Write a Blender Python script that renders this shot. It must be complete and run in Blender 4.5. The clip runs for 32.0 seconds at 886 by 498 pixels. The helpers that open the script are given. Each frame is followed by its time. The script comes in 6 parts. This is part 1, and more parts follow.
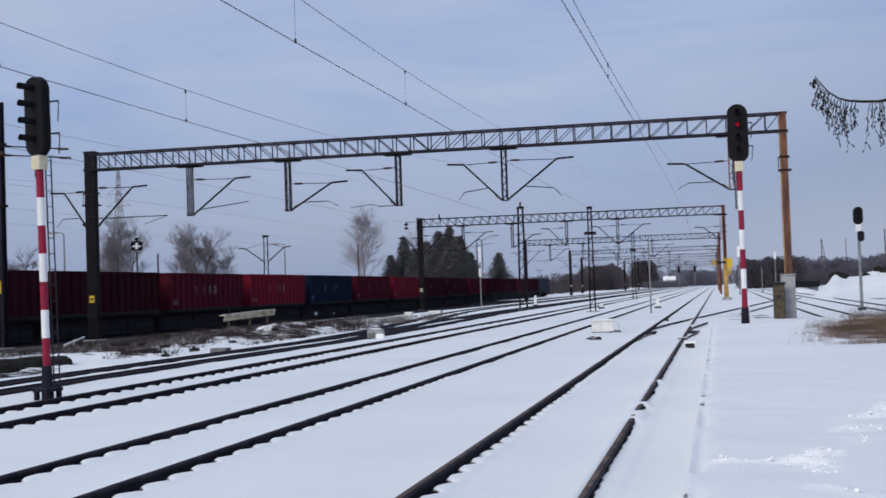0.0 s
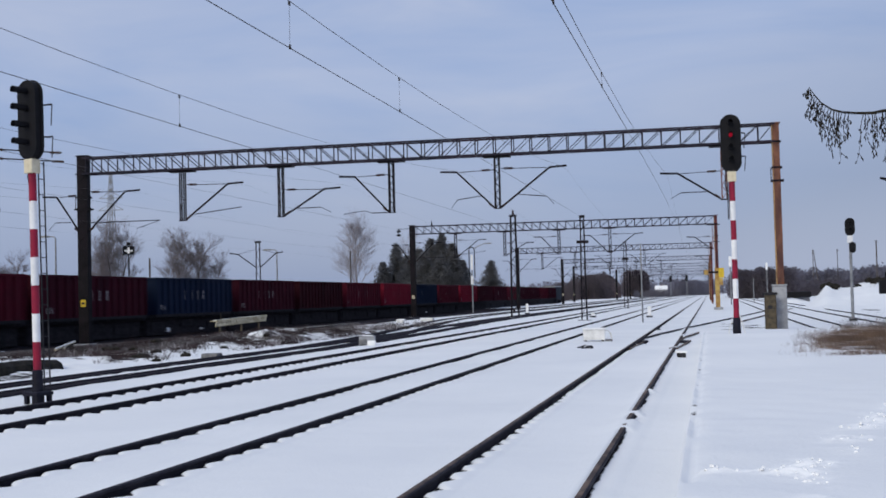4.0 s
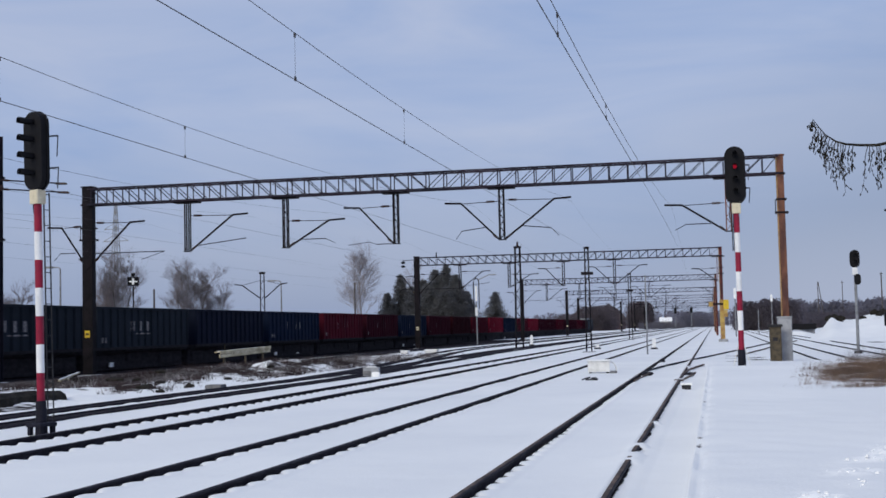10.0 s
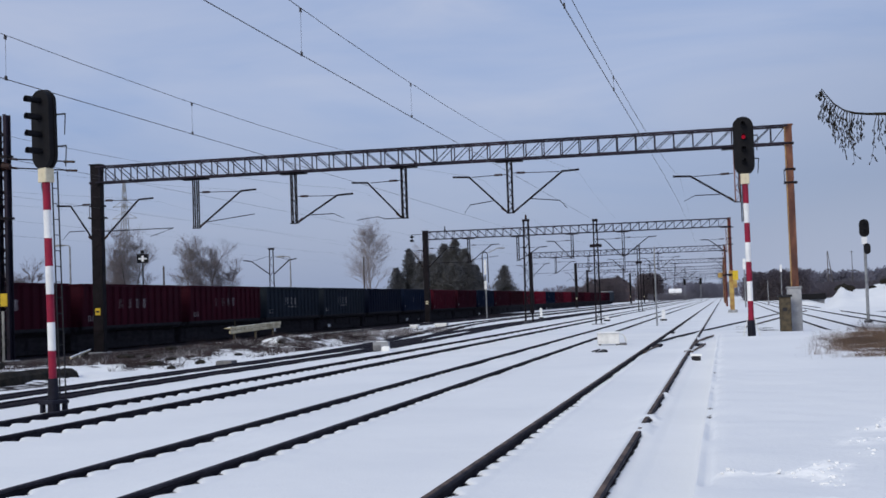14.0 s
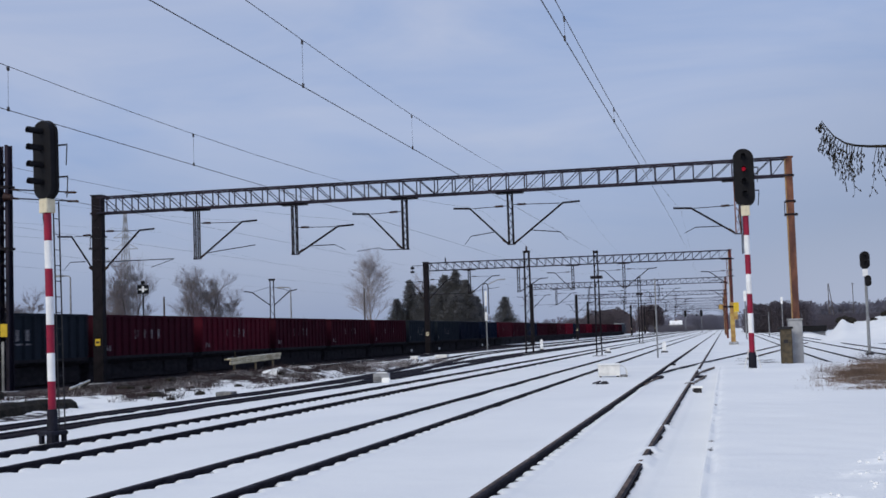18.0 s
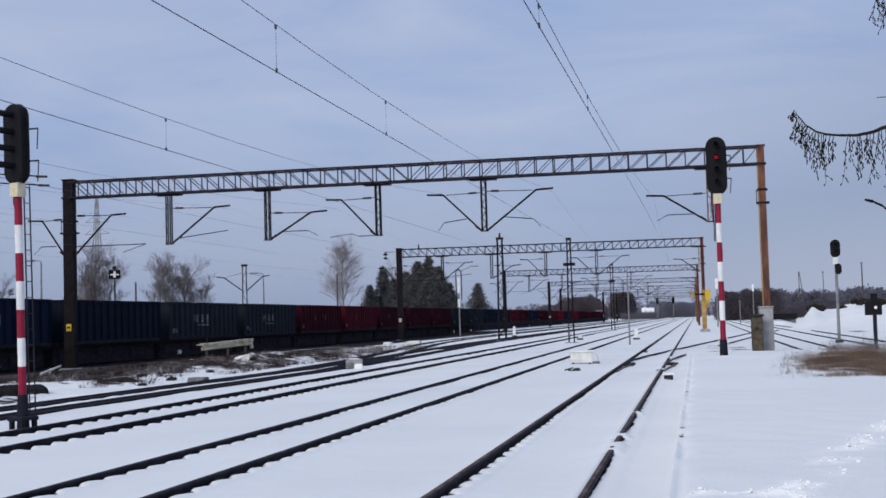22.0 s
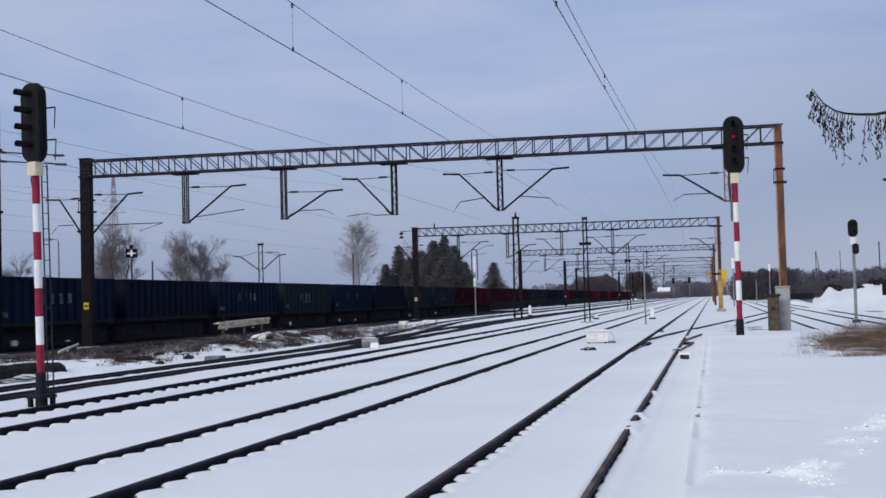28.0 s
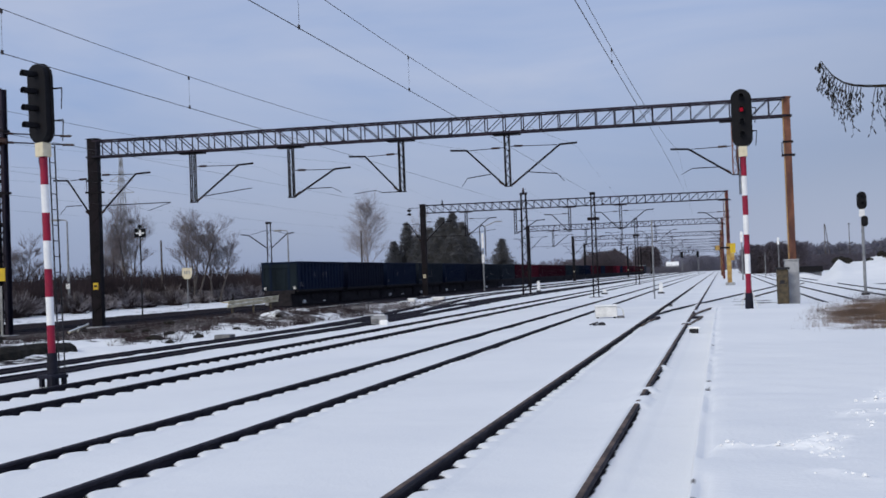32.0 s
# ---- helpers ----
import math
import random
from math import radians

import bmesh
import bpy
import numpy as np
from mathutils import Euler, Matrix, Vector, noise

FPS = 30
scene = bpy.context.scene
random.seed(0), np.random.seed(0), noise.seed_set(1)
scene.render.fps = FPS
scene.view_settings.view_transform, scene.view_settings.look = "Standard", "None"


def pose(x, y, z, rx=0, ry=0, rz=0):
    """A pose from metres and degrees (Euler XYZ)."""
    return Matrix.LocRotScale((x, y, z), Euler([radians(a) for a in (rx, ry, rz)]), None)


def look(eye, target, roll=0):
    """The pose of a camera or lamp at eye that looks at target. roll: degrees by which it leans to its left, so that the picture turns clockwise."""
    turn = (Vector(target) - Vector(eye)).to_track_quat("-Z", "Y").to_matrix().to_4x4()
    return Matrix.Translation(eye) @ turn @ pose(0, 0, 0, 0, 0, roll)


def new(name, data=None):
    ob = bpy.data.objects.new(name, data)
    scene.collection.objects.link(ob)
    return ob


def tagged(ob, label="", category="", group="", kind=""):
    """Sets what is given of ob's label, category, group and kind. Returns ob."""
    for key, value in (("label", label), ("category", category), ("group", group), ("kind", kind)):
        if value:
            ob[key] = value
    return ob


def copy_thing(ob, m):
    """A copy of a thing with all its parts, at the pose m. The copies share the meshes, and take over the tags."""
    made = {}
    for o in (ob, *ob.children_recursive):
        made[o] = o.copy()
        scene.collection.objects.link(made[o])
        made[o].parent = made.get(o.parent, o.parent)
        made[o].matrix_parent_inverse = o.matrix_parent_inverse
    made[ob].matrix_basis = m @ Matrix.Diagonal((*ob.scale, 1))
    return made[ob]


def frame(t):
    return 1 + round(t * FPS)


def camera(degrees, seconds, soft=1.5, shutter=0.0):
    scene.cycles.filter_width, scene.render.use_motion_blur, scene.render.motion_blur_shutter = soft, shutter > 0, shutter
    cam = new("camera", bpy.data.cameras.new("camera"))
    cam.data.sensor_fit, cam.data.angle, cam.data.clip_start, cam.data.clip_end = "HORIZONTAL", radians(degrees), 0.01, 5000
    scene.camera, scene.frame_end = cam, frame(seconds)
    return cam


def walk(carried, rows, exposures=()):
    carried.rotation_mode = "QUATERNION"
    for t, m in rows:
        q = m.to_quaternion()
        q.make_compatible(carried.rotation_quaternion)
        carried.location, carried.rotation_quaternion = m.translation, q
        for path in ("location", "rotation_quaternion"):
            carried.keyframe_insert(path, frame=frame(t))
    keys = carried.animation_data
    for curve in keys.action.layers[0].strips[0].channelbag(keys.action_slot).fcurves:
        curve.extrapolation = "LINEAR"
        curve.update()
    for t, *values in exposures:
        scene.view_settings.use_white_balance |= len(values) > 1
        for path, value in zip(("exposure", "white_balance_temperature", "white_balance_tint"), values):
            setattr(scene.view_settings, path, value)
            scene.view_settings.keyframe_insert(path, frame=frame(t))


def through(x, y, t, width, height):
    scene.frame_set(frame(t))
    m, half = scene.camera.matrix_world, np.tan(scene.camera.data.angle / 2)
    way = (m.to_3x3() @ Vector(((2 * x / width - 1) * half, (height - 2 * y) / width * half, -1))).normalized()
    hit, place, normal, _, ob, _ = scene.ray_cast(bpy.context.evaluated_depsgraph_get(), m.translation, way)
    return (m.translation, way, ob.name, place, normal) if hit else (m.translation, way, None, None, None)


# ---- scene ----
cam = camera(38.0, 32.0, soft=1.6, shutter=0.9)
# seconds, yaw, pitch, roll of a camera held by hand on the platform
PATH = (
    (0, 12.071, 1.879, 1.938), (0.5, 12.506, 1.627, 1.819), (1, 12.386, 1.327, 1.686), (1.5, 11.716, 1.686, 1.472), (2, 11.349, 2.109, 1.598),
    (2.5, 11.307, 2.183, 1.600), (3, 11.410, 1.979, 1.522), (3.5, 11.530, 1.857, 1.417), (4, 11.708, 2.196, 1.424), (4.5, 12.051, 2.579, 1.446),
    (6.5, 12.284, 3.080, 1.463), (7, 12.153, 3.071, 1.492), (7.5, 12.102, 3.460, 1.615), (8, 12.140, 3.599, 1.545), (8.5, 12.337, 3.436, 1.497),
    (9, 12.168, 3.424, 1.615), (9.5, 12.174, 3.493, 1.433), (10, 11.899, 3.595, 1.329), (10.5, 11.871, 3.485, 1.453), (11, 11.944, 3.264, 1.634),
    (11.5, 11.995, 2.980, 1.847), (12, 11.996, 2.763, 1.863), (12.5, 12.040, 2.669, 1.876), (13, 11.963, 2.572, 1.916), (13.5, 12.069, 2.533, 1.950),
    (14, 12.316, 2.445, 1.934), (14.5, 12.427, 2.385, 2.032), (16.5, 12.101, 2.695, 1.981), (17, 12.188, 3.276, 1.974), (17.5, 12.354, 3.699, 1.985),
    (18, 12.337, 3.838, 1.822), (18.5, 12.179, 3.685, 1.579), (19, 11.733, 3.489, 1.648), (19.5, 11.157, 3.516, 1.931), (20, 10.974, 3.376, 1.754),
    (20.5, 10.775, 3.189, 1.716), (21, 10.932, 3.369, 1.779), (21.5, 11.119, 3.304, 1.746), (22, 11.128, 3.198, 1.626), (22.5, 11.251, 2.825, 1.660),
    (23, 11.446, 2.479, 1.661), (23.5, 11.553, 2.074, 1.723), (24, 11.623, 1.820, 1.701), (24.5, 11.752, 1.981, 1.462), (25, 11.616, 2.103, 1.408),
    (25.5, 11.652, 2.309, 1.575), (27.5, 11.806, 2.325, 1.688), (28, 11.824, 2.293, 1.514), (28.5, 11.886, 2.190, 1.454), (29, 11.925, 2.005, 1.579),
    (29.5, 11.734, 1.795, 1.635), (30, 11.655, 1.678, 1.648), (30.5, 11.733, 1.565, 1.635), (31, 11.817, 1.583, 1.700), (31.5, 11.886, 1.355, 1.840),
    (32, 12.202, 1.264, 2.095),
)

EYE = (0.0, 0.0, 1.68)


def sway(t):
    """The slow drift of the hand towards the track, in metres."""
    return 0.007 - 0.008 * min(t / 5, 1.0) - 0.017 * max(0.0, (t - 21) / 11)


walk(cam, [(t, pose(EYE[0] + sway(t), EYE[1], EYE[2], 90 + p, r, y)) for t, y, p, r in PATH], exposures=[(0.0, 0.0), (32.0, 0.0)])

# ---- world and sun ----
SUN_EL, SUN_AZ = 32.0, 205.0   # degrees; azimuth clockwise from +y


def build_world():
    w = bpy.data.worlds.new("winter_sky")
    scene.world = w
    w.use_nodes = True
    nt = w.node_tree
    nt.nodes.clear()
    out = nt.nodes.new("ShaderNodeOutputWorld")
    sky = nt.nodes.new("ShaderNodeTexSky")
    sky.sky_type, sky.sun_disc = "NISHITA", False
    sky.sun_elevation, sky.sun_rotation = radians(SUN_EL), radians(SUN_AZ)
    sky.air_density, sky.dust_density = 1.0, 2.0
    tc = nt.nodes.new("ShaderNodeTexCoord")
    mp = nt.nodes.new("ShaderNodeMapping")
    mp.inputs["Scale"].default_value = (1.6, 1.6, 6.0)
    nz = nt.nodes.new("ShaderNodeTexNoise")
    nz.inputs["Scale"].default_value, nz.inputs["Detail"].default_value = 1.7, 5.0
    nz.inputs["Roughness"].default_value, nz.inputs["Distortion"].default_value = 0.55, 0.6
    ramp = nt.nodes.new("ShaderNodeValToRGB")
    ramp.color_ramp.elements[0].position, ramp.color_ramp.elements[1].position = 0.34, 0.68
    ramp.color_ramp.elements[0].color = (0.315, 0.425, 0.69, 1)
    ramp.color_ramp.elements[1].color = (0.495, 0.555, 0.735, 1)
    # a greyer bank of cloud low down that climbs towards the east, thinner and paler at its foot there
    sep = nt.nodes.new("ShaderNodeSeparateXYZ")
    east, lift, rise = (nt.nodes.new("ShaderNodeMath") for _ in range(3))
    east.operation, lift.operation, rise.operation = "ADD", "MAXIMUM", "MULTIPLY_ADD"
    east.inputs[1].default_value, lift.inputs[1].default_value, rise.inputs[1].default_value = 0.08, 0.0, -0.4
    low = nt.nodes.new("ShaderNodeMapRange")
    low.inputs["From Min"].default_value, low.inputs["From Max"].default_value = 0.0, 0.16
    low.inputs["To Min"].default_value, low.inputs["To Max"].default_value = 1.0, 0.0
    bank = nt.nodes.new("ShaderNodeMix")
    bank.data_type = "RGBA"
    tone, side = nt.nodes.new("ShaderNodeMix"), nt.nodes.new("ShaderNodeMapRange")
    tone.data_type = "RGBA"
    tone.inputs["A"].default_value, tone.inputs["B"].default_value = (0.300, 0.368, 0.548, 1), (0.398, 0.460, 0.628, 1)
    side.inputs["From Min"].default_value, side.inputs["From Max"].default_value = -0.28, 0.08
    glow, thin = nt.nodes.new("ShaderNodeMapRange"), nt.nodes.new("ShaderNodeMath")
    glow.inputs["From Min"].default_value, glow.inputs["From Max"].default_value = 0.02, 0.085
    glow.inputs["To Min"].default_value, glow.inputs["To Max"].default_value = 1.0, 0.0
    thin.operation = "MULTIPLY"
    mul = nt.nodes.new("ShaderNodeVectorMath")
    mul.operation = "SCALE"
    mul.inputs["Scale"].default_value = 0.09
    mix = nt.nodes.new("ShaderNodeMix")
    mix.data_type = "RGBA"
    mix.inputs["Factor"].default_value = 0.88
    bg = nt.nodes.new("ShaderNodeBackground")
    bg.inputs["Strength"].default_value = 1.0
    k = nt.links.new
    k(tc.outputs["Generated"], mp.inputs["Vector"])
    k(mp.outputs["Vector"], nz.inputs["Vector"])
    k(nz.outputs["Fac"], ramp.inputs["Fac"])
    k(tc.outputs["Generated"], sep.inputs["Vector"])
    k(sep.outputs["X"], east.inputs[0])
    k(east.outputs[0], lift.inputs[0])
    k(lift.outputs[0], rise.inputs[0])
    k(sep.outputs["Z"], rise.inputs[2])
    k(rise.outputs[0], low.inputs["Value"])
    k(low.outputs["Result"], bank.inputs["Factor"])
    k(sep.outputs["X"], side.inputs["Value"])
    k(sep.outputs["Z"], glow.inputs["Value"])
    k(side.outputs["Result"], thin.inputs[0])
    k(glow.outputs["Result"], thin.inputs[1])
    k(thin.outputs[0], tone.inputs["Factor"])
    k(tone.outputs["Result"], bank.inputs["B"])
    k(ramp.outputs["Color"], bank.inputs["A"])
    k(sky.outputs["Color"], mul.inputs[0])
    k(mul.outputs["Vector"], mix.inputs["A"])
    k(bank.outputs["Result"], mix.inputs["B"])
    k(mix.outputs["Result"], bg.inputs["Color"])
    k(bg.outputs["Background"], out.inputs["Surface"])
    sun = new("sun", bpy.data.lights.new("sun", "SUN"))
    sun.data.energy, sun.data.angle, sun.data.color = 2.02, radians(40), (1.0, 0.94, 0.76)
    a, e = radians(SUN_AZ), radians(SUN_EL)
    to = Vector((math.sin(a) * math.cos(e), math.cos(a) * math.cos(e), math.sin(e)))
    sun.matrix_world = look(to * 50, (0, 0, 0))


build_world()


# ---- materials ----
def material(name, col, col2=None, rough=0.8, metal=0.0, scale=4.0, fine=40.0, bump=0.15, vary=0.0, emit=None, stretch=(1, 1, 1), lo=0.38, hi=0.66, spec=0.2, through=0.0):
    m = bpy.data.materials.new(name)
    m.use_nodes = True
    nt = m.node_tree
    b = nt.nodes["Principled BSDF"]
    b.inputs["Roughness"].default_value, b.inputs["Metallic"].default_value = rough, metal
    b.inputs["Specular IOR Level"].default_value = spec
    if emit:
        b.inputs["Base Color"].default_value = (*col, 1)
        b.inputs["Emission Color"].default_value, b.inputs["Emission Strength"].default_value = (*emit[0], 1), emit[1]
        return m
    col2 = col2 or tuple(c * 0.6 for c in col)
    k = nt.links.new
    tc = nt.nodes.new("ShaderNodeTexCoord")
    mp = nt.nodes.new("ShaderNodeMapping")
    mp.inputs["Scale"].default_value = stretch
    n1, n2 = nt.nodes.new("ShaderNodeTexNoise"), nt.nodes.new("ShaderNodeTexNoise")
    n1.inputs["Scale"].default_value, n1.inputs["Detail"].default_value = scale, 6.0
    n2.inputs["Scale"].default_value, n2.inputs["Detail"].default_value = fine, 4.0
    k(tc.outputs["Object"], mp.inputs["Vector"])
    k(mp.outputs["Vector"], n1.inputs["Vector"])
    k(mp.outputs["Vector"], n2.inputs["Vector"])
    add = nt.nodes.new("ShaderNodeMath")
    add.operation = "MULTIPLY_ADD"
    add.inputs[1].default_value, add.inputs[2].default_value = 0.35, -0.17
    k(n2.outputs["Fac"], add.inputs[0])
    s = nt.nodes.new("ShaderNodeMath")
    s.operation = "ADD"
    k(n1.outputs["Fac"], s.inputs[0])
    k(add.outputs[0], s.inputs[1])
    r = nt.nodes.new("ShaderNodeValToRGB")
    r.color_ramp.elements[0].position, r.color_ramp.elements[1].position = lo, hi
    r.color_ramp.elements[0].color, r.color_ramp.elements[1].color = (*col2, 1), (*col, 1)
    k(s.outputs[0], r.inputs["Fac"])
    last = r.outputs["Color"]
    if vary:
        oi = nt.nodes.new("ShaderNodeObjectInfo")
        mr = nt.nodes.new("ShaderNodeMapRange")
        mr.inputs["To Min"].default_value, mr.inputs["To Max"].default_value = 1 - vary, 1 + vary
        k(oi.outputs["Random"], mr.inputs["Value"])
        hsv = nt.nodes.new("ShaderNodeHueSaturation")
        k(mr.outputs["Result"], hsv.inputs["Value"])
        k(last, hsv.inputs["Color"])
        last = hsv.outputs["Color"]
    k(last, b.inputs["Base Color"])
    if through:
        # fine twigs let light pass between them
        tl, mx = nt.nodes.new("ShaderNodeBsdfTranslucent"), nt.nodes.new("ShaderNodeMixShader")
        mx.inputs["Fac"].default_value = through
        k(last, tl.inputs["Color"])
        k(b.outputs["BSDF"], mx.inputs[1])
        k(tl.outputs["BSDF"], mx.inputs[2])
        k(mx.outputs["Shader"], nt.nodes["Material Output"].inputs["Surface"])
    if bump:
        bp = nt.nodes.new("ShaderNodeBump")
        bp.inputs["Strength"].default_value, bp.inputs["Distance"].default_value = bump, 0.02
        k(n2.outputs["Fac"], bp.inputs["Height"])
        k(bp.outputs["Normal"], b.inputs["Normal"])
    return m


def ground_material():
    m = bpy.data.materials.new("snow_ground")
    m.use_nodes = True
    nt = m.node_tree
    b = nt.nodes["Principled BSDF"]
    b.inputs["Roughness"].default_value = 0.85
    b.inputs["Specular IOR Level"].default_value = 0.0
    k = nt.links.new
    geo = nt.nodes.new("ShaderNodeNewGeometry")
    at = nt.nodes.new("ShaderNodeAttribute")
    at.attribute_name = "dirt_and_shade"
    big, mid, fine = (nt.nodes.new("ShaderNodeTexNoise") for _ in range(3))
    for n, sc, det in ((big, 0.22, 5), (mid, 2.6, 7), (fine, 26.0, 4)):
        n.inputs["Scale"].default_value, n.inputs["Detail"].default_value = sc, det
        k(geo.outputs["Position"], n.inputs["Vector"])
    snow = nt.nodes.new("ShaderNodeValToRGB")
    snow.color_ramp.elements[0].position, snow.color_ramp.elements[1].position = 0.3, 0.7
    snow.color_ramp.elements[0].color, snow.color_ramp.elements[1].color = (0.735, 0.755, 0.79, 1), (0.805, 0.82, 0.845, 1)
    k(big.outputs["Fac"], snow.inputs["Fac"])
    soil = nt.nodes.new("ShaderNodeValToRGB")
    soil.color_ramp.elements[0].position, soil.color_ramp.elements[1].position = 0.35, 0.65
    soil.color_ramp.elements[0].color, soil.color_ramp.elements[1].color = (0.014, 0.013, 0.017, 1), (0.042, 0.037, 0.041, 1)
    k(fine.outputs["Fac"], soil.inputs["Fac"])
    gv = nt.nodes.new("ShaderNodeAttribute")
    gv.attribute_name = "gravel"
    grit = nt.nodes.new("ShaderNodeValToRGB")
    grit.color_ramp.elements[0].position, grit.color_ramp.elements[1].position = 0.36, 0.66
    grit.color_ramp.elements[0].color, grit.color_ramp.elements[1].color = (0.044, 0.039, 0.040, 1), (0.125, 0.115, 0.118, 1)
    k(mid.outputs["Fac"], grit.inputs["Fac"])
    sg = nt.nodes.new("ShaderNodeMix")
    sg.data_type = "RGBA"
    k(gv.outputs["Fac"], sg.inputs["Factor"])
    k(soil.outputs["Color"], sg.inputs["A"])
    k(grit.outputs["Color"], sg.inputs["B"])
    # dirt and painted shade mask: attribute broken up by noise
    a = nt.nodes.new("ShaderNodeMath")
    a.operation = "ADD"
    k(at.outputs["Fac"], a.inputs[0])
    k(mid.outputs["Fac"], a.inputs[1])
    st = nt.nodes.new("ShaderNodeMapRange")
    st.inputs["From Min"].default_value, st.inputs["From Max"].default_value = 0.86, 1.04
    k(a.outputs[0], st.inputs["Value"])
    mx = nt.nodes.new("ShaderNodeMix")
    mx.data_type = "RGBA"
    k(st.outputs["Result"], mx.inputs["Factor"])
    k(snow.outputs["Color"], mx.inputs["A"])
    k(sg.outputs["Result"], mx.inputs["B"])
    # sunlit crumbs along the trail, their brightness painted in as near-white
    fr = nt.nodes.new("ShaderNodeAttribute")
    fr.attribute_name = "sunlit_crumbs"
    cr = nt.nodes.new("ShaderNodeMath")
    cr.operation = "MULTIPLY"
    crumb = nt.nodes.new("ShaderNodeTexNoise")
    crumb.inputs["Scale"].default_value, crumb.inputs["Detail"].default_value = 8.0, 5.0
    k(geo.outputs["Position"], crumb.inputs["Vector"])
    cm = nt.nodes.new("ShaderNodeMapRange")
    cm.inputs["From Min"].default_value, cm.inputs["From Max"].default_value = 0.36, 0.50
    k(crumb.outputs["Fac"], cm.inputs["Value"])
    k(fr.outputs["Fac"], cr.inputs[0])
    k(cm.outputs["Result"], cr.inputs[1])
    mf = nt.nodes.new("ShaderNodeMix")
    mf.data_type = "RGBA"
    mf.inputs["B"].default_value = (0.97, 0.97, 0.97, 1)
    k(cr.outputs[0], mf.inputs["Factor"])
    k(mx.outputs["Result"], mf.inputs["A"])
    k(mf.outputs["Result"], b.inputs["Base Color"])
    h = nt.nodes.new("ShaderNodeMath")
    h.operation = "MULTIPLY_ADD"
    h.inputs[1].default_value = 0.35
    k(fine.outputs["Fac"], h.inputs[0])
    k(mid.outputs["Fac"], h.inputs[2])
    bp = nt.nodes.new("ShaderNodeBump")
    bp.inputs["Strength"].default_value, bp.inputs["Distance"].default_value = 0.25, 0.05
    k(h.outputs[0], bp.inputs["Height"])
    k(bp.outputs["Normal"], b.inputs["Normal"])
    return m


M_GROUND = ground_material()
M_SNOW = material("snow", (0.86, 0.865, 0.875), (0.78, 0.79, 0.81), 0.85, scale=2, fine=30, bump=0.3)
# rusty rail, lightened in colour to the tone of its sky-lit top
M_RAIL = material("lit_rusty_rail_steel", (0.15, 0.105, 0.085), (0.045, 0.032, 0.028), 0.75, 0.0, 3, 50)
# the same rails with the shade on their sides put into the colour
M_RAILDARK = material("shaded_rail_steel", (0.042, 0.040, 0.052), (0.022, 0.021, 0.030), 0.75, 0.0, 3, 50, spec=0.05)
M_BALLAST = material("dark_wet_ballast", (0.031, 0.028, 0.035), (0.015, 0.014, 0.020), 0.95, 0, 9, 40, 0.6, spec=0.03)
M_STEEL = material("dark_brown_painted_steel", (0.0095, 0.0065, 0.0105), (0.004, 0.0035, 0.006), 0.8, 0.0, 3, 30, spec=0.2)
M_TRUSS = material("weathered_rusty_truss_steel", (0.026, 0.018, 0.030), (0.008, 0.009, 0.019), 0.75, 0.0, 0.35, 25, spec=0.2)
M_RUST = material("orange_rusted_steel", (0.19, 0.085, 0.055), (0.085, 0.042, 0.038), 0.85, 0.0, 2.5, 25, stretch=(1, 1, 0.35))
M_MAROON = material("maroon_painted_steel", (0.115, 0.028, 0.030), (0.05, 0.018, 0.02), 0.8, 0, 1.5, 20)
# highlight on the columns' left edges, given as a pale ochre colour
M_OCHRE_EDGE = material("pale_ochre_lit_edge", (0.42, 0.27, 0.12), (0.22, 0.13, 0.07), 0.75, 0, 2.5, 20)
M_FOOT = material("dark_blue_base_paint", (0.012, 0.013, 0.026), (0.007, 0.007, 0.014), 0.7, 0, 4, 30)
M_YELLOWRUST = material("yellow_ochre_paint", (0.46, 0.33, 0.10), (0.27, 0.15, 0.06), 0.7, 0, 2.5, 25)
M_WIRE = material("oxidised_copper_wire", (0.05, 0.045, 0.05), (0.03, 0.028, 0.03), 0.6, 0.0, 1, 10, 0)
M_INSUL = material("brown_porcelain", (0.04, 0.02, 0.018), None, 0.25, 0, 3, 20, 0)
M_RED = material("signal_red_paint", (0.27, 0.012, 0.040), (0.19, 0.011, 0.034), 0.5, 0, 3, 25, 0.05)
M_WHITE = material("signal_white_paint", (0.80, 0.81, 0.83), (0.66, 0.67, 0.7), 0.5, 0, 3, 25, 0.05)
M_CREAM = material("cream_lamp_box", (0.66, 0.60, 0.46), (0.5, 0.44, 0.32), 0.6, 0, 4, 25, 0.05)
M_BLACK = material("matt_black_paint", (0.006, 0.006, 0.009), (0.003, 0.003, 0.005), 0.7, 0, 4, 30, 0.05)
M_LENS = material("dark_lens_glass", (0.008, 0.008, 0.011), (0.005, 0.005, 0.007), 0.3, 0, 4, 30, 0, spec=0.2)
M_REDLAMP = material("lit_red_lens", (0.3, 0.01, 0.01), emit=((1.0, 0.02, 0.08), 0.22))
M_GREYSTEEL = material("grey_galvanised_steel", (0.30, 0.31, 0.33), (0.18, 0.185, 0.2), 0.55, 0.4, 3, 30)
M_DARKGREY = material("dark_grey_base_paint", (0.03, 0.03, 0.036), (0.015, 0.015, 0.018), 0.7, 0, 4, 30)
M_CONCRETE = material("grey_concrete", (0.36, 0.37, 0.40), (0.25, 0.255, 0.275), 0.9, 0, 3, 35, 0.3)
M_PALEBOX = material("pale_grey_box_paint", (0.76, 0.76, 0.76), (0.60, 0.60, 0.60), 0.6, 0, 4, 30, 0.05)
M_BOXGREY = material("dull_grey_box_paint", (0.20, 0.20, 0.21), (0.12, 0.12, 0.13), 0.8, 0, 5, 30, 0.2)
